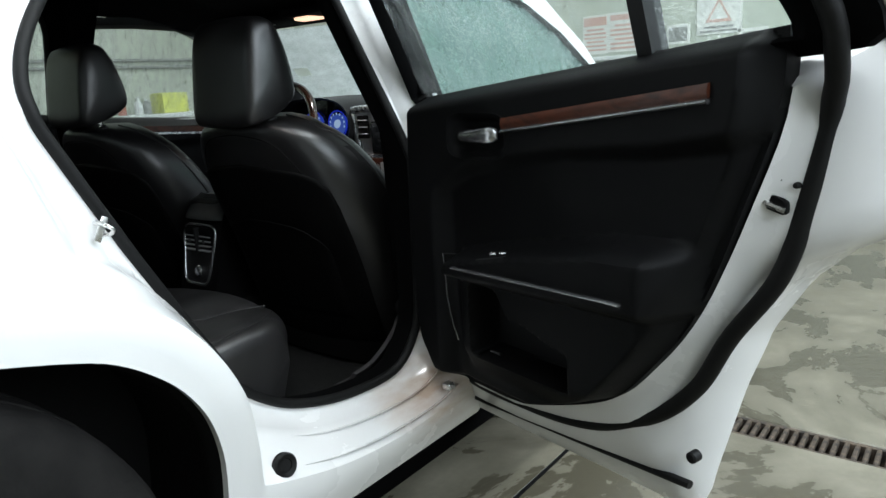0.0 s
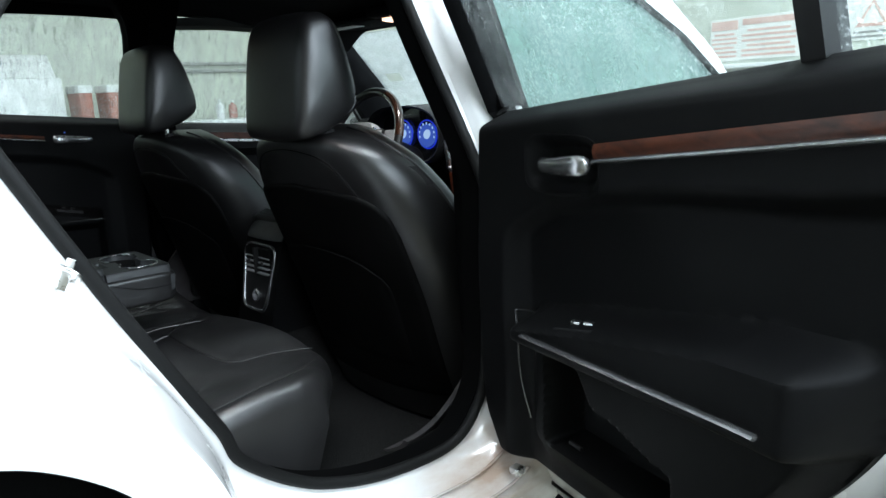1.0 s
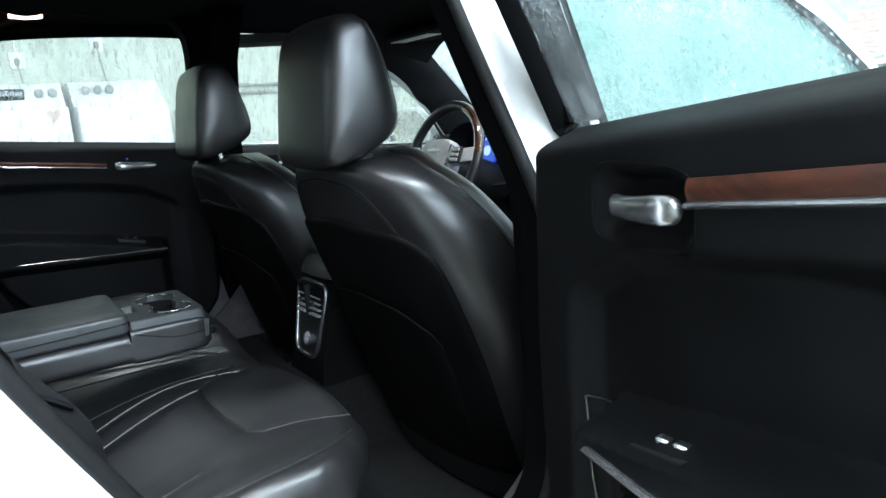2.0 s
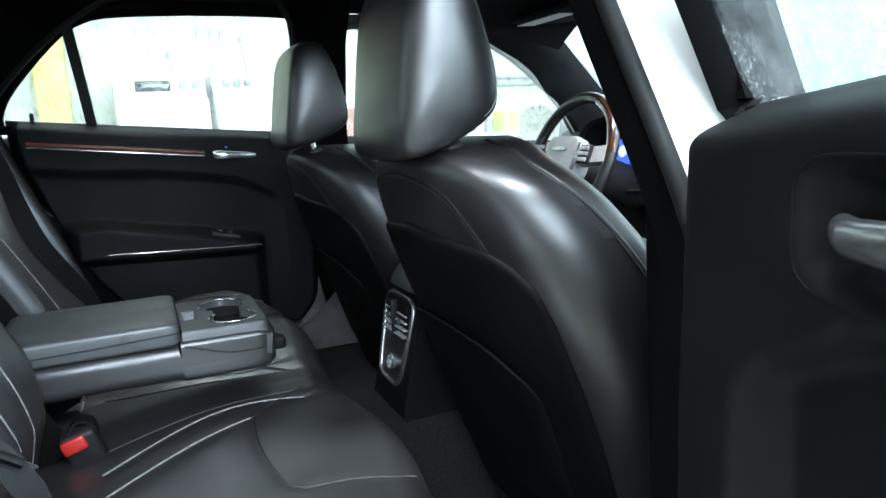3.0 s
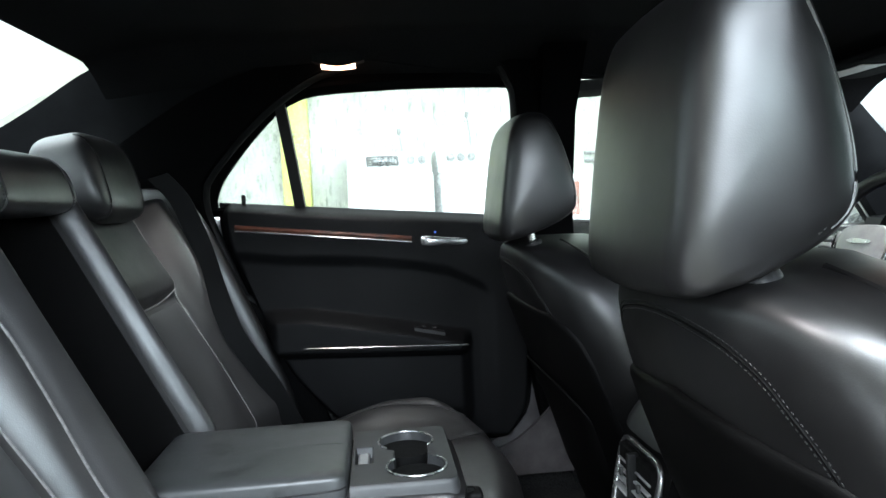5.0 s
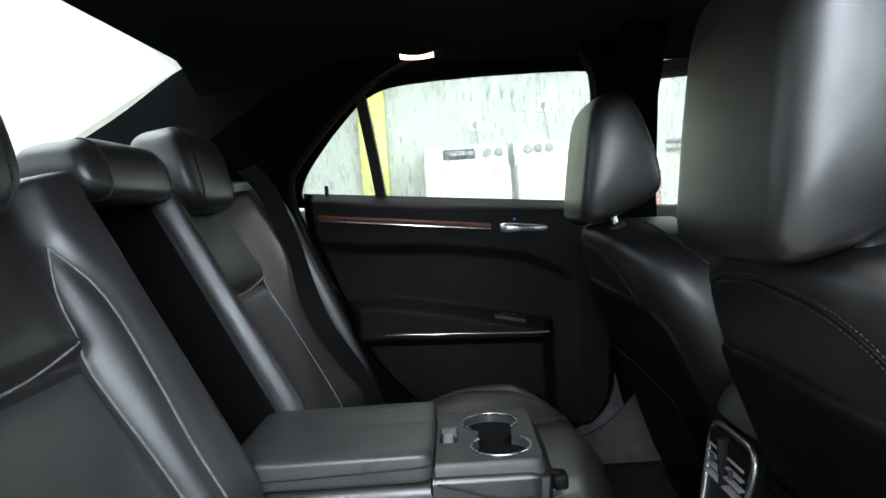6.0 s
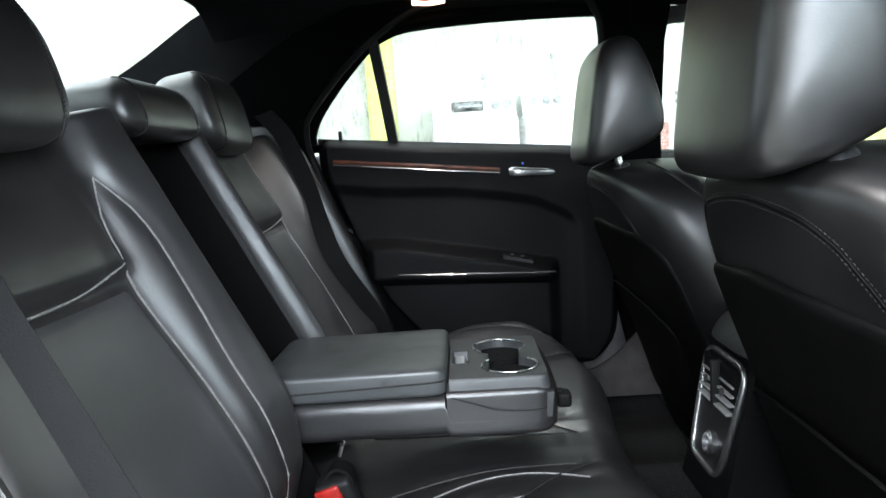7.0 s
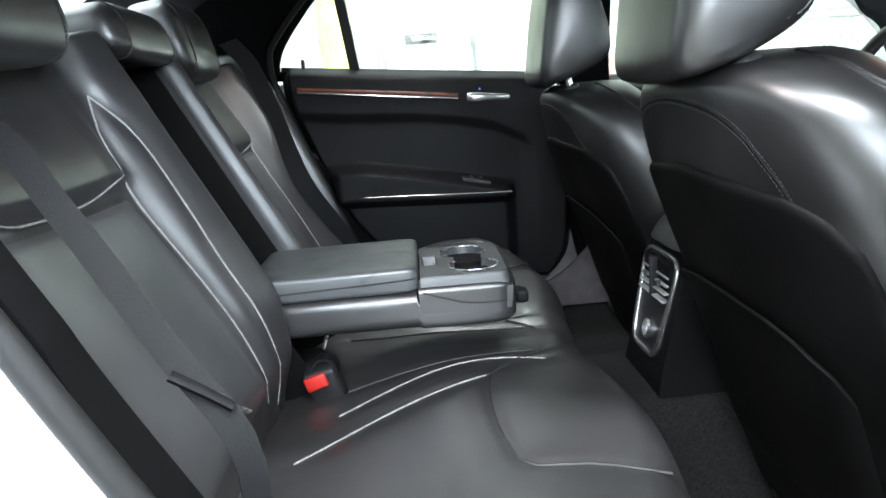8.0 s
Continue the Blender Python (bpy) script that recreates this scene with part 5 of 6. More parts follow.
def front_seat(s, label, move, size, taper, place):
    yc = s * .382
    body = lambda name, geo, *more: part(name, moved(geo, place), *more)
    flat = .014 if s < 0 else 0.0
    at = lambda w, z, out=0.0: (seat_rear(w, z, out, flat), yc - s * w, z)

    def ring(z, f=1.0):
        xr, xc, hw = seat_row(z, flat)
        out = []
        for a, b in squircle(1, 1, 80, SEAT_E):
            out.append((xc + a * ((xc - xr) if a < 0 else .075) * f, yc + b * hw * f, z))
        return out
    zs = list(np.linspace(.34, .83, 26)) + list(np.linspace(.84, .959, 26))
    seat = body("front_seat", loft([ring(z) for z in zs] + [ring(.9605, .5)]), LEATHER, car, label, 60)
    body("seat_cushion", puff((1.68, yc, .50), (.54, .52, .20), (5, 4), lambda a, b, c: (a, b, c + .15 * a), 48, 24), LEATHER, seat, "black leather front seat cushion")

    def panel(u, v, add=0.0):
        w = .215 * math.sin(math.pi * (u - .5))
        top = table(abs(w), PANEL_TOP)
        z = .40 + (top - .40) * (1 - (1 - v) ** 1.5)
        e = min(top - z, (.2155 - abs(w)) * 1.3 + .0, z - .40)
        return at(w, z, .0085 * math.sqrt(max(0, 1 - (1 - min(e / .012, 1)) ** 2)) - .003 + .004 * bell(w, .12) - add)
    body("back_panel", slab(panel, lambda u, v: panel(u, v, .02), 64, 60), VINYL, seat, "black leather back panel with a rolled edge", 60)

    def pocket(u, v, add=0.0):
        w = .165 * math.sin(math.pi * (u - .5))
        top = table(abs(w), POCKET_TOP)
        z = .47 + (top - .47) * v
        e = min(.1655 - abs(w), z - .47)
        return at(w, z, .008 + .012 * math.sqrt(max(0, 1 - (1 - min(e / .03, 1)) ** 2)) * (.75 + .25 * v) - .005 - add)
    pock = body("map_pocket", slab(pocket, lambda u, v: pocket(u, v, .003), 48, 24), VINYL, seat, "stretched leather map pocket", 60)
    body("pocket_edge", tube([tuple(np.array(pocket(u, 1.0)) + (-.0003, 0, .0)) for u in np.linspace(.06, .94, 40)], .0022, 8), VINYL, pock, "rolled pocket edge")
    body("shoulder_seam", tube([at(w, z, -.0004) for w, z in SHOULDER], .0012, 6), VINYL, seat)
    for k in (-.0038, .0038):
        body("stitching", stitches([at(w * (1 + k * 2), z + k, .0003) for w, z in SHOULDER]), SEATTHREAD, seat, "row of grey thread stitches")
    for side in (-1, 1):
        edge = []
        for z in np.linspace(.45, .955, 40):
            xr, xc, hw = seat_row(z, flat)
            edge.append((xc, yc + side * hw, z))
        body("edge_piping", tube(even(edge, 60), .0032, 8, up=(1, 0, 0)), LEATHER, seat, "leather edge piping")
    tag = []
    for z in (.885, .85):
        xr, xc, hw = seat_row(z, flat)
        tag.append((xc - .012, yc + s * hw * 1.0, z))
    body("side_tag", loft([[(x + dx, y + s * dy, z) for dx, dy in ((-.008, -.004), (.008, .001), (.008, .003), (-.008, -.001))] for x, y, z in tag]), PLASTIC, seat, "small woven seat tag")
    for d in (-.078, .078):
        foot = Vector((1.182, yc + d, .944))
        body("headrest_post", tube([tuple(foot + Vector((.012, 0, -.02))), tuple(foot), tuple(foot + Vector((-.022 + move[0] * .5, 0, .035)))], .0065, 12), STEEL, seat, "steel headrest post")
        body("post_collar", moved(loft([[(a, b, h) for a, b in squircle(.017 * f, .026 * f, 24, 2.4)] for h, f in ((-.008, 1), (.006, 1), (.011, .85), (.012, .4))]), Matrix.Translation(foot) @ Matrix.Rotation(-.45, 4, "Y")), PLASTIC, seat, "black plastic post collar")
    geo, edge = headrest_geo(yc, move, size, taper)
    head = part("headrest", geo, LEATHER, seat, "black leather front headrest with stitched edges", 60)
    for side in (-1, 1):
        part("piping", tube([(x, yc + side * y, z) for x, y, z in edge], .0019, 6), LEATHER, head)
        part("stitching", stitches([(x - .009, yc + side * (y + .0012), z - .003) for x, y, z in edge], .0007), DARKSTITCH, head)
    body("recline_knob", lathe([(.026, 0), (.026, .012), (.020, .018), (.008, .018)], (1.37, yc + s * .262, .50), (-.3, s, 0), 24), PLASTIC, seat, "round black recline knob")
    body("side_shield", puff((1.50, yc + s * .262, .42), (.34, .03, .16), (4, 4), None, 32, 16), PLASTIC, seat, "black plastic side shield")
    return seat


front_seat(-1, "black leather front passenger seat with stitched shoulders", (0.0, 0.0), 1.0, .021, Matrix.Translation((0, -.63, 0)) @ Matrix.Diagonal((1, 1.03, 1, 1)) @ Matrix.Translation((0, .63, 0)))
front_seat(1, "black leather driver seat with stitched shoulders", (.030, .004), 1.16, .014, Matrix.Translation((.016, 0, -.015)))

# ---- centre console ----
CONS = lambda z: 1.232 + (z - .50) * .225
VENT_Y = -.018
console = part("centre_console", loft([[(x0, VENT_Y - w, z), (x0, VENT_Y + w, z), (x1, w, z), (x1, -w, z)] for z, x0, x1, w in ((.36, 1.25, 2.1, .095), (.45, 1.222, 2.1, .088), (.5, CONS(.5), 2.1, .082), (.61, CONS(.61), 2.1, .084), (.618, CONS(.618), 1.60, .084), (.66, CONS(.66), 1.60, .086), (.70, 1.285, 1.60, .085), (.715, 1.30, 1.59, .075))]), DOORTRIM, car, "black centre console with rear vents")
part("console_cap", slab(lambda u, v: (1.262 + .055 * v ** 1.4 + .012 * (2 * u - 1) ** 4 + .0, VENT_Y + .084 * (2 * u - 1) * (1 - .10 * v ** 3), .682 + .062 * v), lambda u, v: (1.33, VENT_Y + .08 * (2 * u - 1), .682 + .058 * v), 20, 14), DUSTY, console, "grey leather wrapped console end")
for d in (-.004, .004):
    part("stitching", stitches([(1.262 + .055 * .8 ** 1.4 - .0008 + .012 * (2 * u - 1) ** 4, VENT_Y + .082 * (2 * u - 1), .682 + .05 + d) for u in np.linspace(.04, .96, 20)]), SEATTHREAD, console)
part("console_lid", puff((1.44, 0, .715), (.30, .165, .05), (7, 4), None, 40, 16), LEATHER, console, "padded leather console lid")


def on_cons(y, z, d=0.0):
    return CONS(z) - d, VENT_Y + y, z


rim = [((.0645 + .0105 * b) * a, .5885 + .0785 * b) for a, b in squircle(1, 1, 80, 6.0)]
part("vent_plate", loft([[on_cons(y, z, d) for y, z in rim] for d in (-.01, .004)]), PLASTIC, console)
part("vent_surround", tube([on_cons(y, z, .005) for y, z in rim], .0052, 10, closed=True, up=(1, 0, 0)), SATIN, console, "satin silver vent surround")
for k in (-1, 1):
    part("vent_recess", rbox(on_cons(k * .032, .628, .003), (.012, .056, .064), .003), BLACKHOLE, console)
    for j in range(5):
        part("slat", rbox(on_cons(k * .032, .601 + .0125 * j, .008), (.012, .050, .003), .0008, 1), SILVER, console)
    part("vent_tab", rbox(on_cons(k * .032, .626, .016), (.006, .006, .012), .002), TRAY, console)
part("vent_divider", rbox(on_cons(0, .628, .012), (.016, .008, .07), .002), PLASTIC, console)
part("socket_cap", lathe([(.0165, 0), (.0165, .010), (.013, .013), (.012, .006), (.002, .006)], on_cons(-.012, .545, .002), (-1, 0, .2), 24), SATIN, console, "chrome power socket")

# ---- dashboard ----
dash = part("dashboard", loft([[(x, y, z) for x, z in ((2.42, .93), (2.36, .945), (2.25, .945), (2.17, .93), (2.15, .86), (2.18, .76), (2.26, .68), (2.32, .55), (2.42, .50))] for y in np.linspace(-.76, .76, 12)]), PLASTIC, car, "black dashboard")
part("cluster_hood", loft([[(x, .39 + a, .875 + b) for a, b in squircle(.20 * f, .105 * f, 40, 2.6)] for x, f in ((2.08, .93), (2.07, 1.0), (2.3, 1.02))], caps=False), PLASTIC, dash, "instrument hood")
part("dial_panel", loft([[(x, .39 + a, .875 + b) for a, b in squircle(.19, .10, 40, 2.6)] for x in (2.145, 2.15)]), SCREEN, dash)
for y in (.450, .318):
    part("gauge_face", lathe([(.048, 0), (.048, .004), (.036, .006)], (2.142, y, .876), (-1, 0, .25), 40), BLUE, dash, "blue lit gauge")
    part("gauge_dial", lathe([(.017, 0), (.017, .003), (.012, .004)], (2.135, y, .876), (-1, 0, .25), 32), WHITEDIAL, dash, "pale lit gauge face")
    part("gauge_ring", tube([(2.136, y + .05 * math.cos(q), .876 + .05 * math.sin(q)) for q in np.linspace(0, 2 * math.pi, 40, endpoint=False)], .0025, 8, closed=True, up=(1, 0, 0)), BLUEDIM, dash, "blue lit gauge ring")
    for k in range(11):
        q = math.radians(-40 + 26 * k)
        part("tick", rbox((2.133, y - .039 * math.cos(q), .876 + .039 * math.sin(q)), (.003, .0055, .0085), .001, 1), WHITEDIAL, dash)
SW = Vector((1.915, .405, .862))
SWM = Matrix.Translation(SW) @ Matrix.Rotation(radians(22), 4, "Y")
wheel_pt = lambda r, q, d=0.0: tuple(SWM @ Vector((d, r * math.cos(q), r * math.sin(q))))
sw = part("steering_wheel", tube([wheel_pt(.182, q) for q in np.linspace(0, 2 * math.pi, 72, endpoint=False)], .0155, 12, closed=True, up=SWM.to_3x3() @ Vector((1, 0, 0))), LEATHER, car, "black leather steering wheel with wood rim and silver spokes")
part("wood_rim", tube([wheel_pt(.182, q) for q in np.linspace(1.95, 3.0, 40)], .0162, 12, up=SWM.to_3x3() @ Vector((1, 0, 0))), DARKWOOD, sw, "dark gloss wood rim section")
part("hub", moved(loft([[(d, a * (1 + .25 * (b > 0) * b / .06), b) for a, b in squircle(.074 * f, .066 * f, 40, 3.2)] for d, f in ((.03, .8), (.0, .98), (-.02, 1.0), (-.032, .93), (-.036, .75), (-.037, .1))]), SWM), SILVER, sw, "silver grey hub pad")
part("badge", moved(loft([[(d, a, .025 + b) for a, b in squircle(.036, .005, 24, 2)] for d in (-.0375, -.040)]), SWM), CHROME, sw, "small bright winged badge")
for q, w in ((.12, .042), (math.pi - .12, .042), (-1.05, .022), (-2.09, .022)):
    part("spoke", loft([[tuple(SWM @ Vector((d, r * math.cos(q) - o * math.sin(q), r * math.sin(q) + o * math.cos(q)))) for d, o in ((-.024 + .1 * max(0, r - .1), -w / 2), (-.024 + .1 * max(0, r - .1), w / 2), (.008, w / 2), (.008, -w / 2))] for r in (.045, .10, .14, .178)]), CHROME if q < 0 else SILVER, sw, "silver spoke")
for sgn in (-1, 1):
    part("button_pad", moved(rbox((-.026, sgn * .108, .014), (.010, .052, .05), .006), SWM), PLASTIC, sw, "black button pad")
    part("pad_edge", moved(tube(smooth([(-.028, sgn * .078, .045), (-.028, sgn * .074, .0), (-.026, sgn * .064, -.045), (-.02, sgn * .08, -.10), (-.008, sgn * .095, -.15)], 20), .006, 8), SWM), CHROME, sw, "bright spoke edge")
    for j in range(3):
        part("button", moved(rbox((-.032, sgn * .108, -.002 + .0155 * j), (.006, .038, .011), .002), SWM), SILVER, sw)
part("steering_column", tube([tuple(SWM @ Vector((.02, 0, 0))), tuple(SWM @ Vector((.26, 0, 0)))], .055, 20), PLASTIC, dash, "black steering column")
part("start_button", lathe([(.018, 0), (.018, .006), (.012, .008)], (2.14, .314, .734), (-1, 0, 0), 24), CHROME, dash, "round start button")
part("start_light", lathe([(.011, 0), (.011, .002), (.004, .002)], (2.131, .314, .734), (-1, 0, 0), 16), BLUEDIM, dash)
frame_pts = smooth([(-.175, .93), (.175, .93), (.197, .90), (.185, .80), (.155, .755), (-.155, .755), (-.185, .80), (-.197, .90)], 64, True)
part("stack_surround", tube([(2.10 + (.93 - z) * .1, y, z) for y, z in frame_pts], .013, 10, closed=True, up=(1, 0, 0)), CHROME, dash, "silver centre stack surround")
part("stack_face", loft([[(2.105 + (.93 - z) * .1 + d, y * .97, z) for y, z in frame_pts] for d in (0, .06)]), SILVER, dash, "silver grey centre stack")
part("screen", rbox((2.103, -.0, .825), (.012, .22, .12), .006), SCREEN, dash, "dark display screen")
for sgn in (-1, 1):
    part("air_vent", rbox((2.099, sgn * .145, .865), (.012, .055, .085), .006), BLACKHOLE, dash)
    for j in range(3):
        part("slat", rbox((2.093, sgn * .145, .84 + .025 * j), (.008, .052, .004), .001, 1), SILVER, dash)
part("wood_fascia", loft([[(x, y, z) for y, z in ((-.165, .75), (.165, .75), (.14, .60), (-.14, .60))] for x in (2.09, 2.13)]), WOOD, dash, "burl wood lower stack")
for j, y in enumerate((.09, -.09)):
    part("knob", lathe([(.02, 0), (.02, .014), (.015, .018)], (2.09, y, .715), (-1, 0, 0), 24), CHROME, dash, "chrome rotary knob")
part("climate_panel", rbox((2.086, 0, .715), (.01, .12, .045), .004), SILVER, dash)
part("wood_console_top", rbox((1.93, 0, .626), (.34, .17, .012), .004), WOOD, console, "burl wood console top")
shifter = part("gear_selector", tube([(1.81, -.02, .62), (1.80, -.02, .68)], .016, 12), CHROME, console, "chrome gear selector")
part("selector_knob", puff((1.795, -.02, .695), (.11, .055, .04), (3, 3), None, 24, 14), LEATHER, shifter, "black leather selector knob")
part("cup_trim", rbox((1.86, -.06, .636), (.10, .012, .008), .003), CHROME, console)

# ---- cabin ceiling things ----
for x, y, s in ((.858, .597, 1), (.858, -.597, -1)):
    lamp = part("reading_lamp", slab(lambda u, v: (x - .055 + .11 * u, y + s * (.012 - .03 * v), 1.325 - .012 * math.sin(math.pi * u)), lambda u, v: (x - .055 + .11 * u, y + s * (.012 - .03 * v), 1.345), 10, 4), CLOTH, headliner, "small cabin reading lamp")
    part("lens", slab(lambda u, v: (x - .036 + .072 * u, y + s * (.004 - .02 * v), 1.311 - .003 * math.sin(math.pi * u)), lambda u, v: (x - .036 + .072 * u, y + s * (.004 - .02 * v), 1.32), 8, 3), LAMPWARM, headliner, "warm lit lens")
for s in (-1, 1):
    part("lining_edge", tube([tuple(np.array(lining((x - .37) / 1.67, .5 + s * y / 1.36)) - (0, 0, .001)) for x, y in smooth([(.85, .59), (1.0, .615), (1.2, .64), (1.5, .655), (1.75, .65)], 40)], .003, 8), GREYTRIM, headliner, "raised edge of the roof lining")
part("overhead_console", rbox((1.9, 0, 1.265), (.16, .46, .03), .012), CLOTH, headliner)
for s in (-1, 1):
    part("front_lamp", slab(lambda u, v: (1.865 + .07 * u, s * (.13 + .07 * v), 1.242 - .003 * math.sin(math.pi * u)), lambda u, v: (1.865 + .07 * u, s * (.13 + .07 * v), 1.25), 8, 4), LAMPWARM, headliner, "warm lit map lamp")
for s in (-1, 1):
    v_ = part("sun_visor", rbox((1.93, s * .40, 1.255), (.16, .36, .016), .007), CLOTH, headliner, "dark sun visor")
part("visor_label", rbox((1.90, .48, 1.245), (.05, .22, .002), .0008, 1), PAPER, headliner, "pale warning label")
part("inspection_sticker", slab(lambda u, v: screen_at(.908 + .052 * u, .48 + .10 * v, -.002), lambda u, v: screen_at(.908 + .052 * u, .48 + .10 * v, -.001), 2, 2), STICKER, windscreen, "small square sticker")

# ---- things in the bay ----
def machine(x, w, label):
    e = empty("washing_machine", (x, 4.5, 0), label, "washing machine", "machines by the wall")
    part("cabinet", rbox((x, 4.46, .70), (w, .68, 1.12), .02), ENAMEL, e)
    part("control_panel", loft([[(x - w / 2, y, z), (x + w / 2, y, z), (x + w / 2, y2, z), (x - w / 2, y2, z)] for z, y, y2 in ((1.25, 4.28, 4.8), (1.27, 4.27, 4.8), (1.42, 4.40, 4.8), (1.44, 4.44, 4.78))]), ENAMEL, e, "white sloping control panel")
    return e


a = machine(1.04, .62, "white enamel washing machine with dark dial window")
part("dial_window", rbox((.99, 4.325, 1.36), (.24, .03, .08), .012), SCREEN, a, "dark dial window")
for k in (0, 1):
    part("knob", lathe([(.03, 0), (.03, .03), (.02, .04)], (1.20 + .085 * k, 4.335, 1.355), (0, -1, .5), 20), SILVER, a, "grey control knob")
part("sticker", loft([[(1.25 + .05 * p, 4.115 - d, 1.20 + .05 * q) for p, q in ((0, -1), (.9, .1), (.8, .7), (.35, .85), (0, .5), (-.35, .85), (-.8, .7), (-.9, .1))] for d in (0, .002)]), SIGNRED, a, "red heart-shaped sticker")
b = machine(1.71, .62, "white enamel tumble dryer with three knobs")
for k in range(3):
    part("knob", lathe([(.03, 0), (.03, .03), (.02, .04)], (1.50 + .08 * k, 4.335, 1.365), (0, -1, .5), 20), SILVER, b, "grey control knob")
tagged(part("plinth", rbox((1.4, 4.5, .07), (1.7, .76, .14), .01), CONCRETE), "low concrete plinth under the machines", "plinth")
for x, z in ((1.145, 1.645), (1.71, 1.765)):
    o = tagged(part("wall_socket", rbox((x, 4.89, z), (.10, .02, .12), .006), ENAMEL), "white wall socket with a plugged-in lead", "wall socket", "wall sockets")
    part("conduit", tube([(x, 4.89, z + .06), (x, 4.89, 2.9)], .008, 8), ENAMEL, o, "thin white conduit")
    part("plug", rbox((x, 4.865, z - .01), (.035, .04, .05), .008), SIGNGREY, o, "dark plug")
    part("lead", tube(smooth([(x, 4.86, z - .03), (x + .01, 4.85, z - .12), (x + .03, 4.84, z - .3)], 14), .006, 6), SIGNGREY, o, "dark lead")
tagged(part("yellow_post", rbox((.31, 4.80, 1.2), (.22, .16, 2.4), .012), YELLOW), "bright yellow painted steel post", "post")


def sign(y, z, w, h, label):
    o = tagged(part("wall_sign", rbox((5.99, y, z), (.012, w, h), .003, 1), PAPER), label, "sign", "safety signs")
    return o


def bars(o, y, z, w, h, n, material):
    for k in range(n):
        f = 1.0 if k % 3 else .8
        part("text_bar", rbox((5.981, y, z + h * (.5 - (k + .5) / n)), (.004, w * f, h / n * .5), .001, 1), material, o)


o = sign(1.06, 1.34, .235, .32, "red and white notice on the wall")
part("header", rbox((5.982, 1.06, 1.45), (.005, .21, .07), .001, 1), SIGNRED, o)
bars(o, 1.06, 1.30, .2, .2, 6, SIGNRED)
o = sign(.72, 1.345, .46, .32, "white notice with a red heading")
part("header", rbox((5.982, .72, 1.465), (.005, .4, .045), .001, 1), SIGNRED, o)
bars(o, .72, 1.31, .4, .22, 6, SIGNRED)
o = sign(.345, 1.285, .19, .15, "small dark notice with a white field")
part("field", rbox((5.982, .345, 1.285), (.005, .15, .11), .001, 1), SIGNGREY, o)
o = sign(.03, 1.41, .34, .30, "white warning sign with a red triangle")
tri = lambda k: [(5.981, .03 + k * p, 1.43 + k * q) for p, q in ((-.1, -.08), (.1, -.08), (0, .1))]
part("triangle", loft([tri(1.0), [(5.978, p[1], p[2]) for p in tri(1.0)], [(5.978, p[1], p[2]) for p in tri(.72)], tri(.72)], caps=False), SIGNRED, o, "red warning triangle")
bars(o, .03, 1.30, .28, .06, 2, SIGNGREY)
o = sign(-.22, 1.235, .22, .1, "narrow white notice with grey print")
bars(o, -.22, 1.235, .18, .06, 3, SIGNGREY)
o = tagged(part("shelf", rbox((5.93, .3, 1.14), (.14, 1.9, .03), .004), ENAMEL), "narrow white shelf under the signs", "shelf")

# ---- bench by the wall ----
bench = empty("workbench", (3.25, 4.5, 0), "plain white-topped workbench against the wall", "workbench")
part("worktop", rbox((3.25, 4.5, .875), (2.3, .66, .04), .006), ENAMEL, bench)
for lx in (2.2, 4.3):
    for ly in (4.24, 4.76):
        part("leg", rbox((lx, ly, .4275), (.05, .05, .855), .005, 1), SIGNGREY, bench)


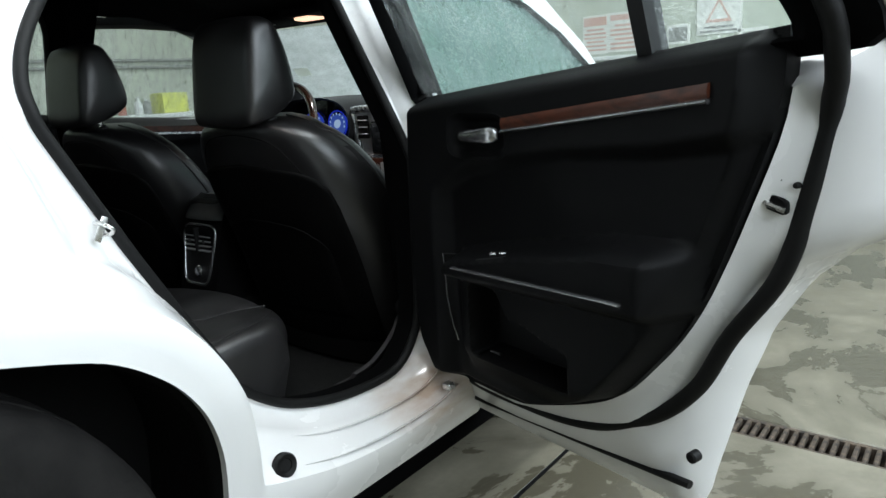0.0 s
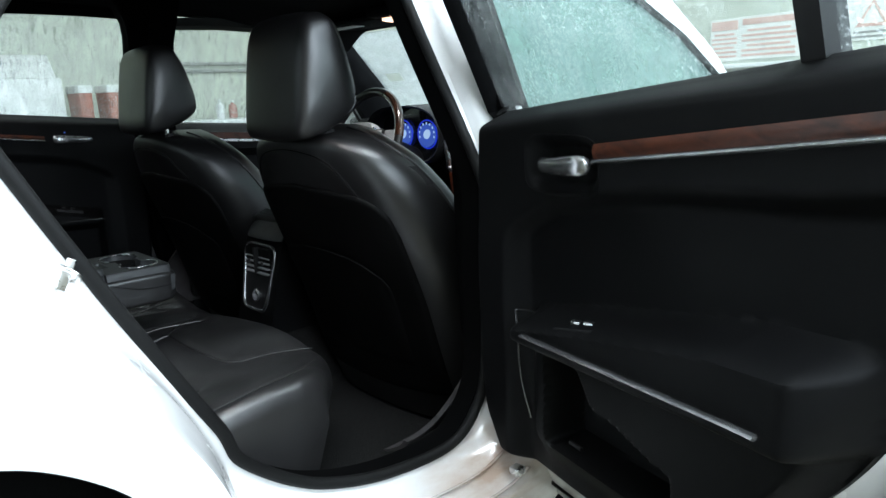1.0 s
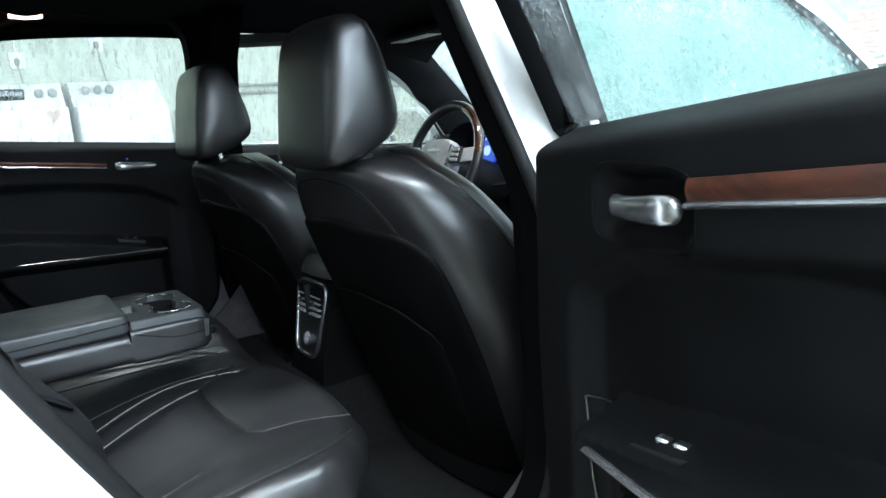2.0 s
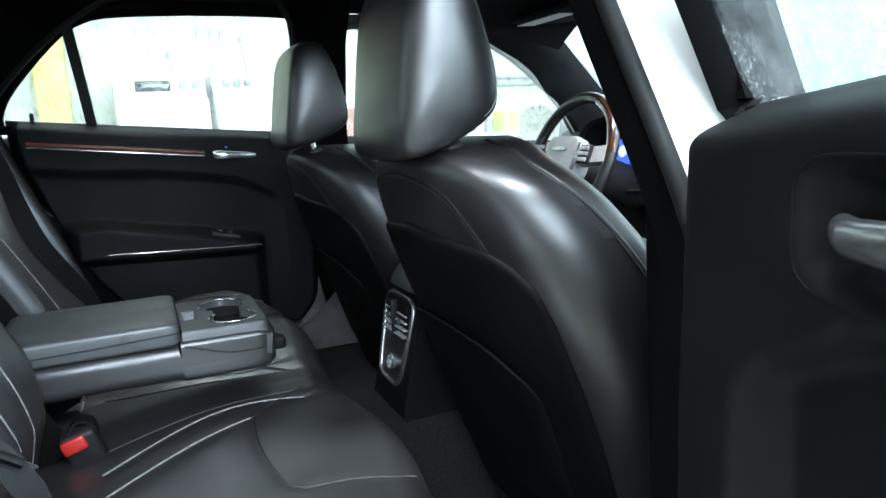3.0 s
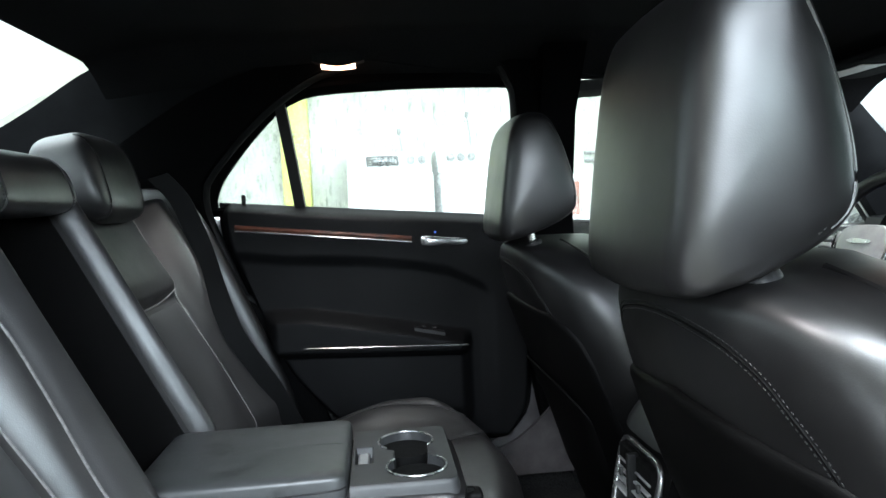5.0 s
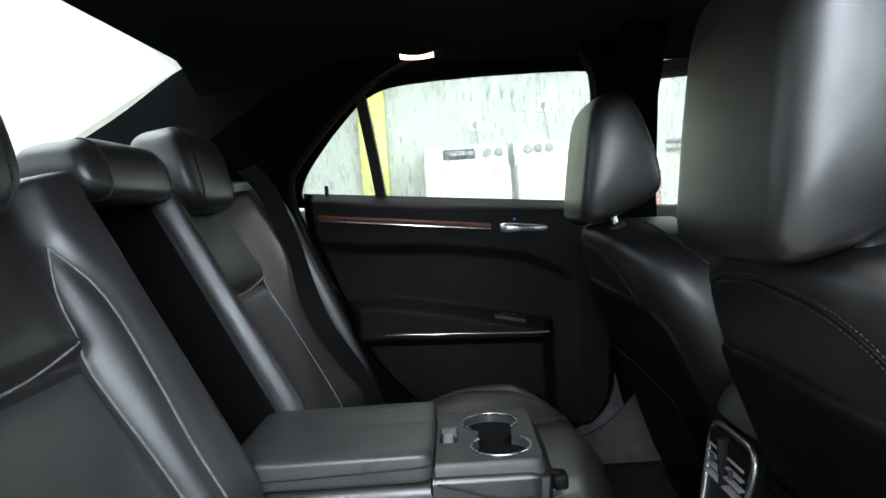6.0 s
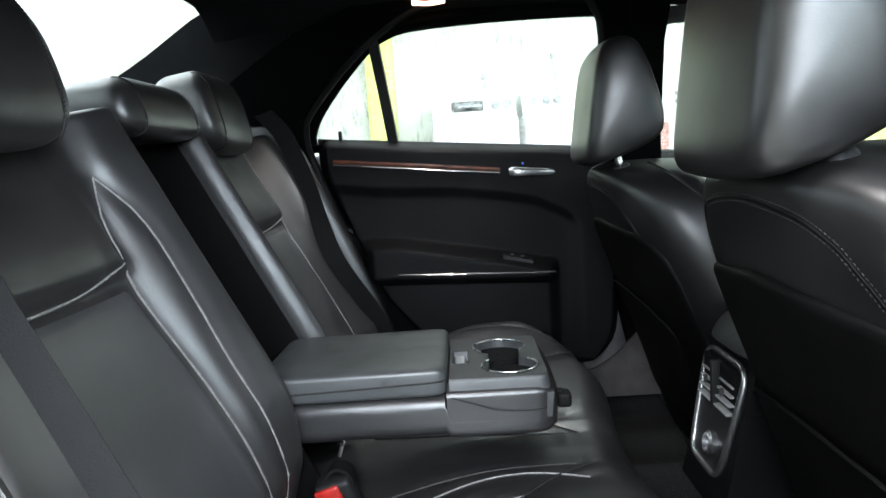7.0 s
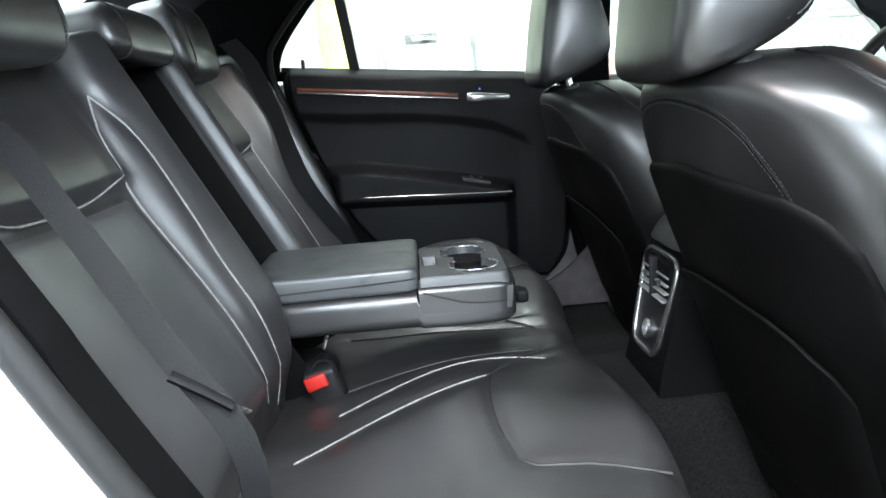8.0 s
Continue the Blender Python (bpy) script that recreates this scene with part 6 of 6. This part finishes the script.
def storage_box(x):
    e = tagged(part("storage_box", loft([[(x + a, 4.40 + b, z) for a, b in squircle(w, .15, 28, 5)] for z, w in ((.895, .048), (.9, .052), (1.15, .06))]), BOXRED), "faded red plastic tub with a white lid", "storage box", "tubs on the bench")
    part("lid", loft([[(x + a, 4.40 + b, z) for a, b in squircle(w, .16, 28, 5)] for z, w in ((1.148, .064), (1.152, .068), (1.195, .068), (1.205, .06))]), ENAMEL, e, "white lid")
    return e


for bx in (2.205, 2.415):
    storage_box(bx)


def bottle(x, y, h, material, label):
    e = tagged(part("bottle", lathe([(.001, 0), (.034, .002), (.037, .01), (.037, h * .62), (.03, h * .74), (.013, h * .84), (.013, h * .9)], (x, y, .895), (0, 0, 1), 20), material), label, "bottle", "bottles on the bench")
    part("cap", lathe([(.016, h * .88), (.016, h), (.012, h * 1.02), (.001, h * 1.02)], (x, y, .895), (0, 0, 1), 16), ENAMEL, e, "white cap")
    return e


bottle(3.36, 4.42, .17, ENAMEL, "small white plastic bottle")
bottle(3.50, 4.46, .16, BOXRED, "small faded red plastic bottle")
bottle(3.64, 4.42, .15, ENAMEL, "small white plastic bottle")
bottle(3.75, 4.47, .14, SIGNGREY, "small grey plastic bottle")
yb = tagged(part("carton", rbox((4.0, 4.5, .985), (.26, .22, .18), .006), YELLOW), "yellow carton standing on the bench", "carton")
part("flap", rbox((4.0, 4.5, 1.078), (.262, .10, .004), .001, 1), YELLOW, yb)
for pz in (1.40, 1.335):
    tagged(part("wall_pipe", tube([(2.7, 4.87, pz), (5.9, 4.87, pz)], .016, 10), SIGNGREY), "thin grey pipe running along the wall", "pipe", "wall pipes")

# ---- floor drain ----
drain = tagged(part("floor_drain", join(rbox((2.145, -1.0, -.15), (.11, 7, .02), .004, 1), rbox((2.095, -1.0, -.07), (.012, 7, .136), .003, 1), rbox((2.195, -1.0, -.07), (.012, 7, .136), .003, 1)), IRON), "dark iron floor drain with a slotted grate", "drain")
bar_ = rbox((0, 0, 0), (.092, .013, .02), .003, 1)
first = part("slat", moved(bar_, Matrix.Translation((2.145, -2.6, -.012))), IRON, drain)
for k in range(1, 64):
    o = new("slat", first.data)
    o.location = (0, .025 * k, 0)
    o.parent = drain
rest = join(*[moved(bar_, Matrix.Translation((2.145, -2.625 - .025 * k, -.012))) for k in range(70)])
tagged(part("grate", rest, IRON, drain), kind="stuff")
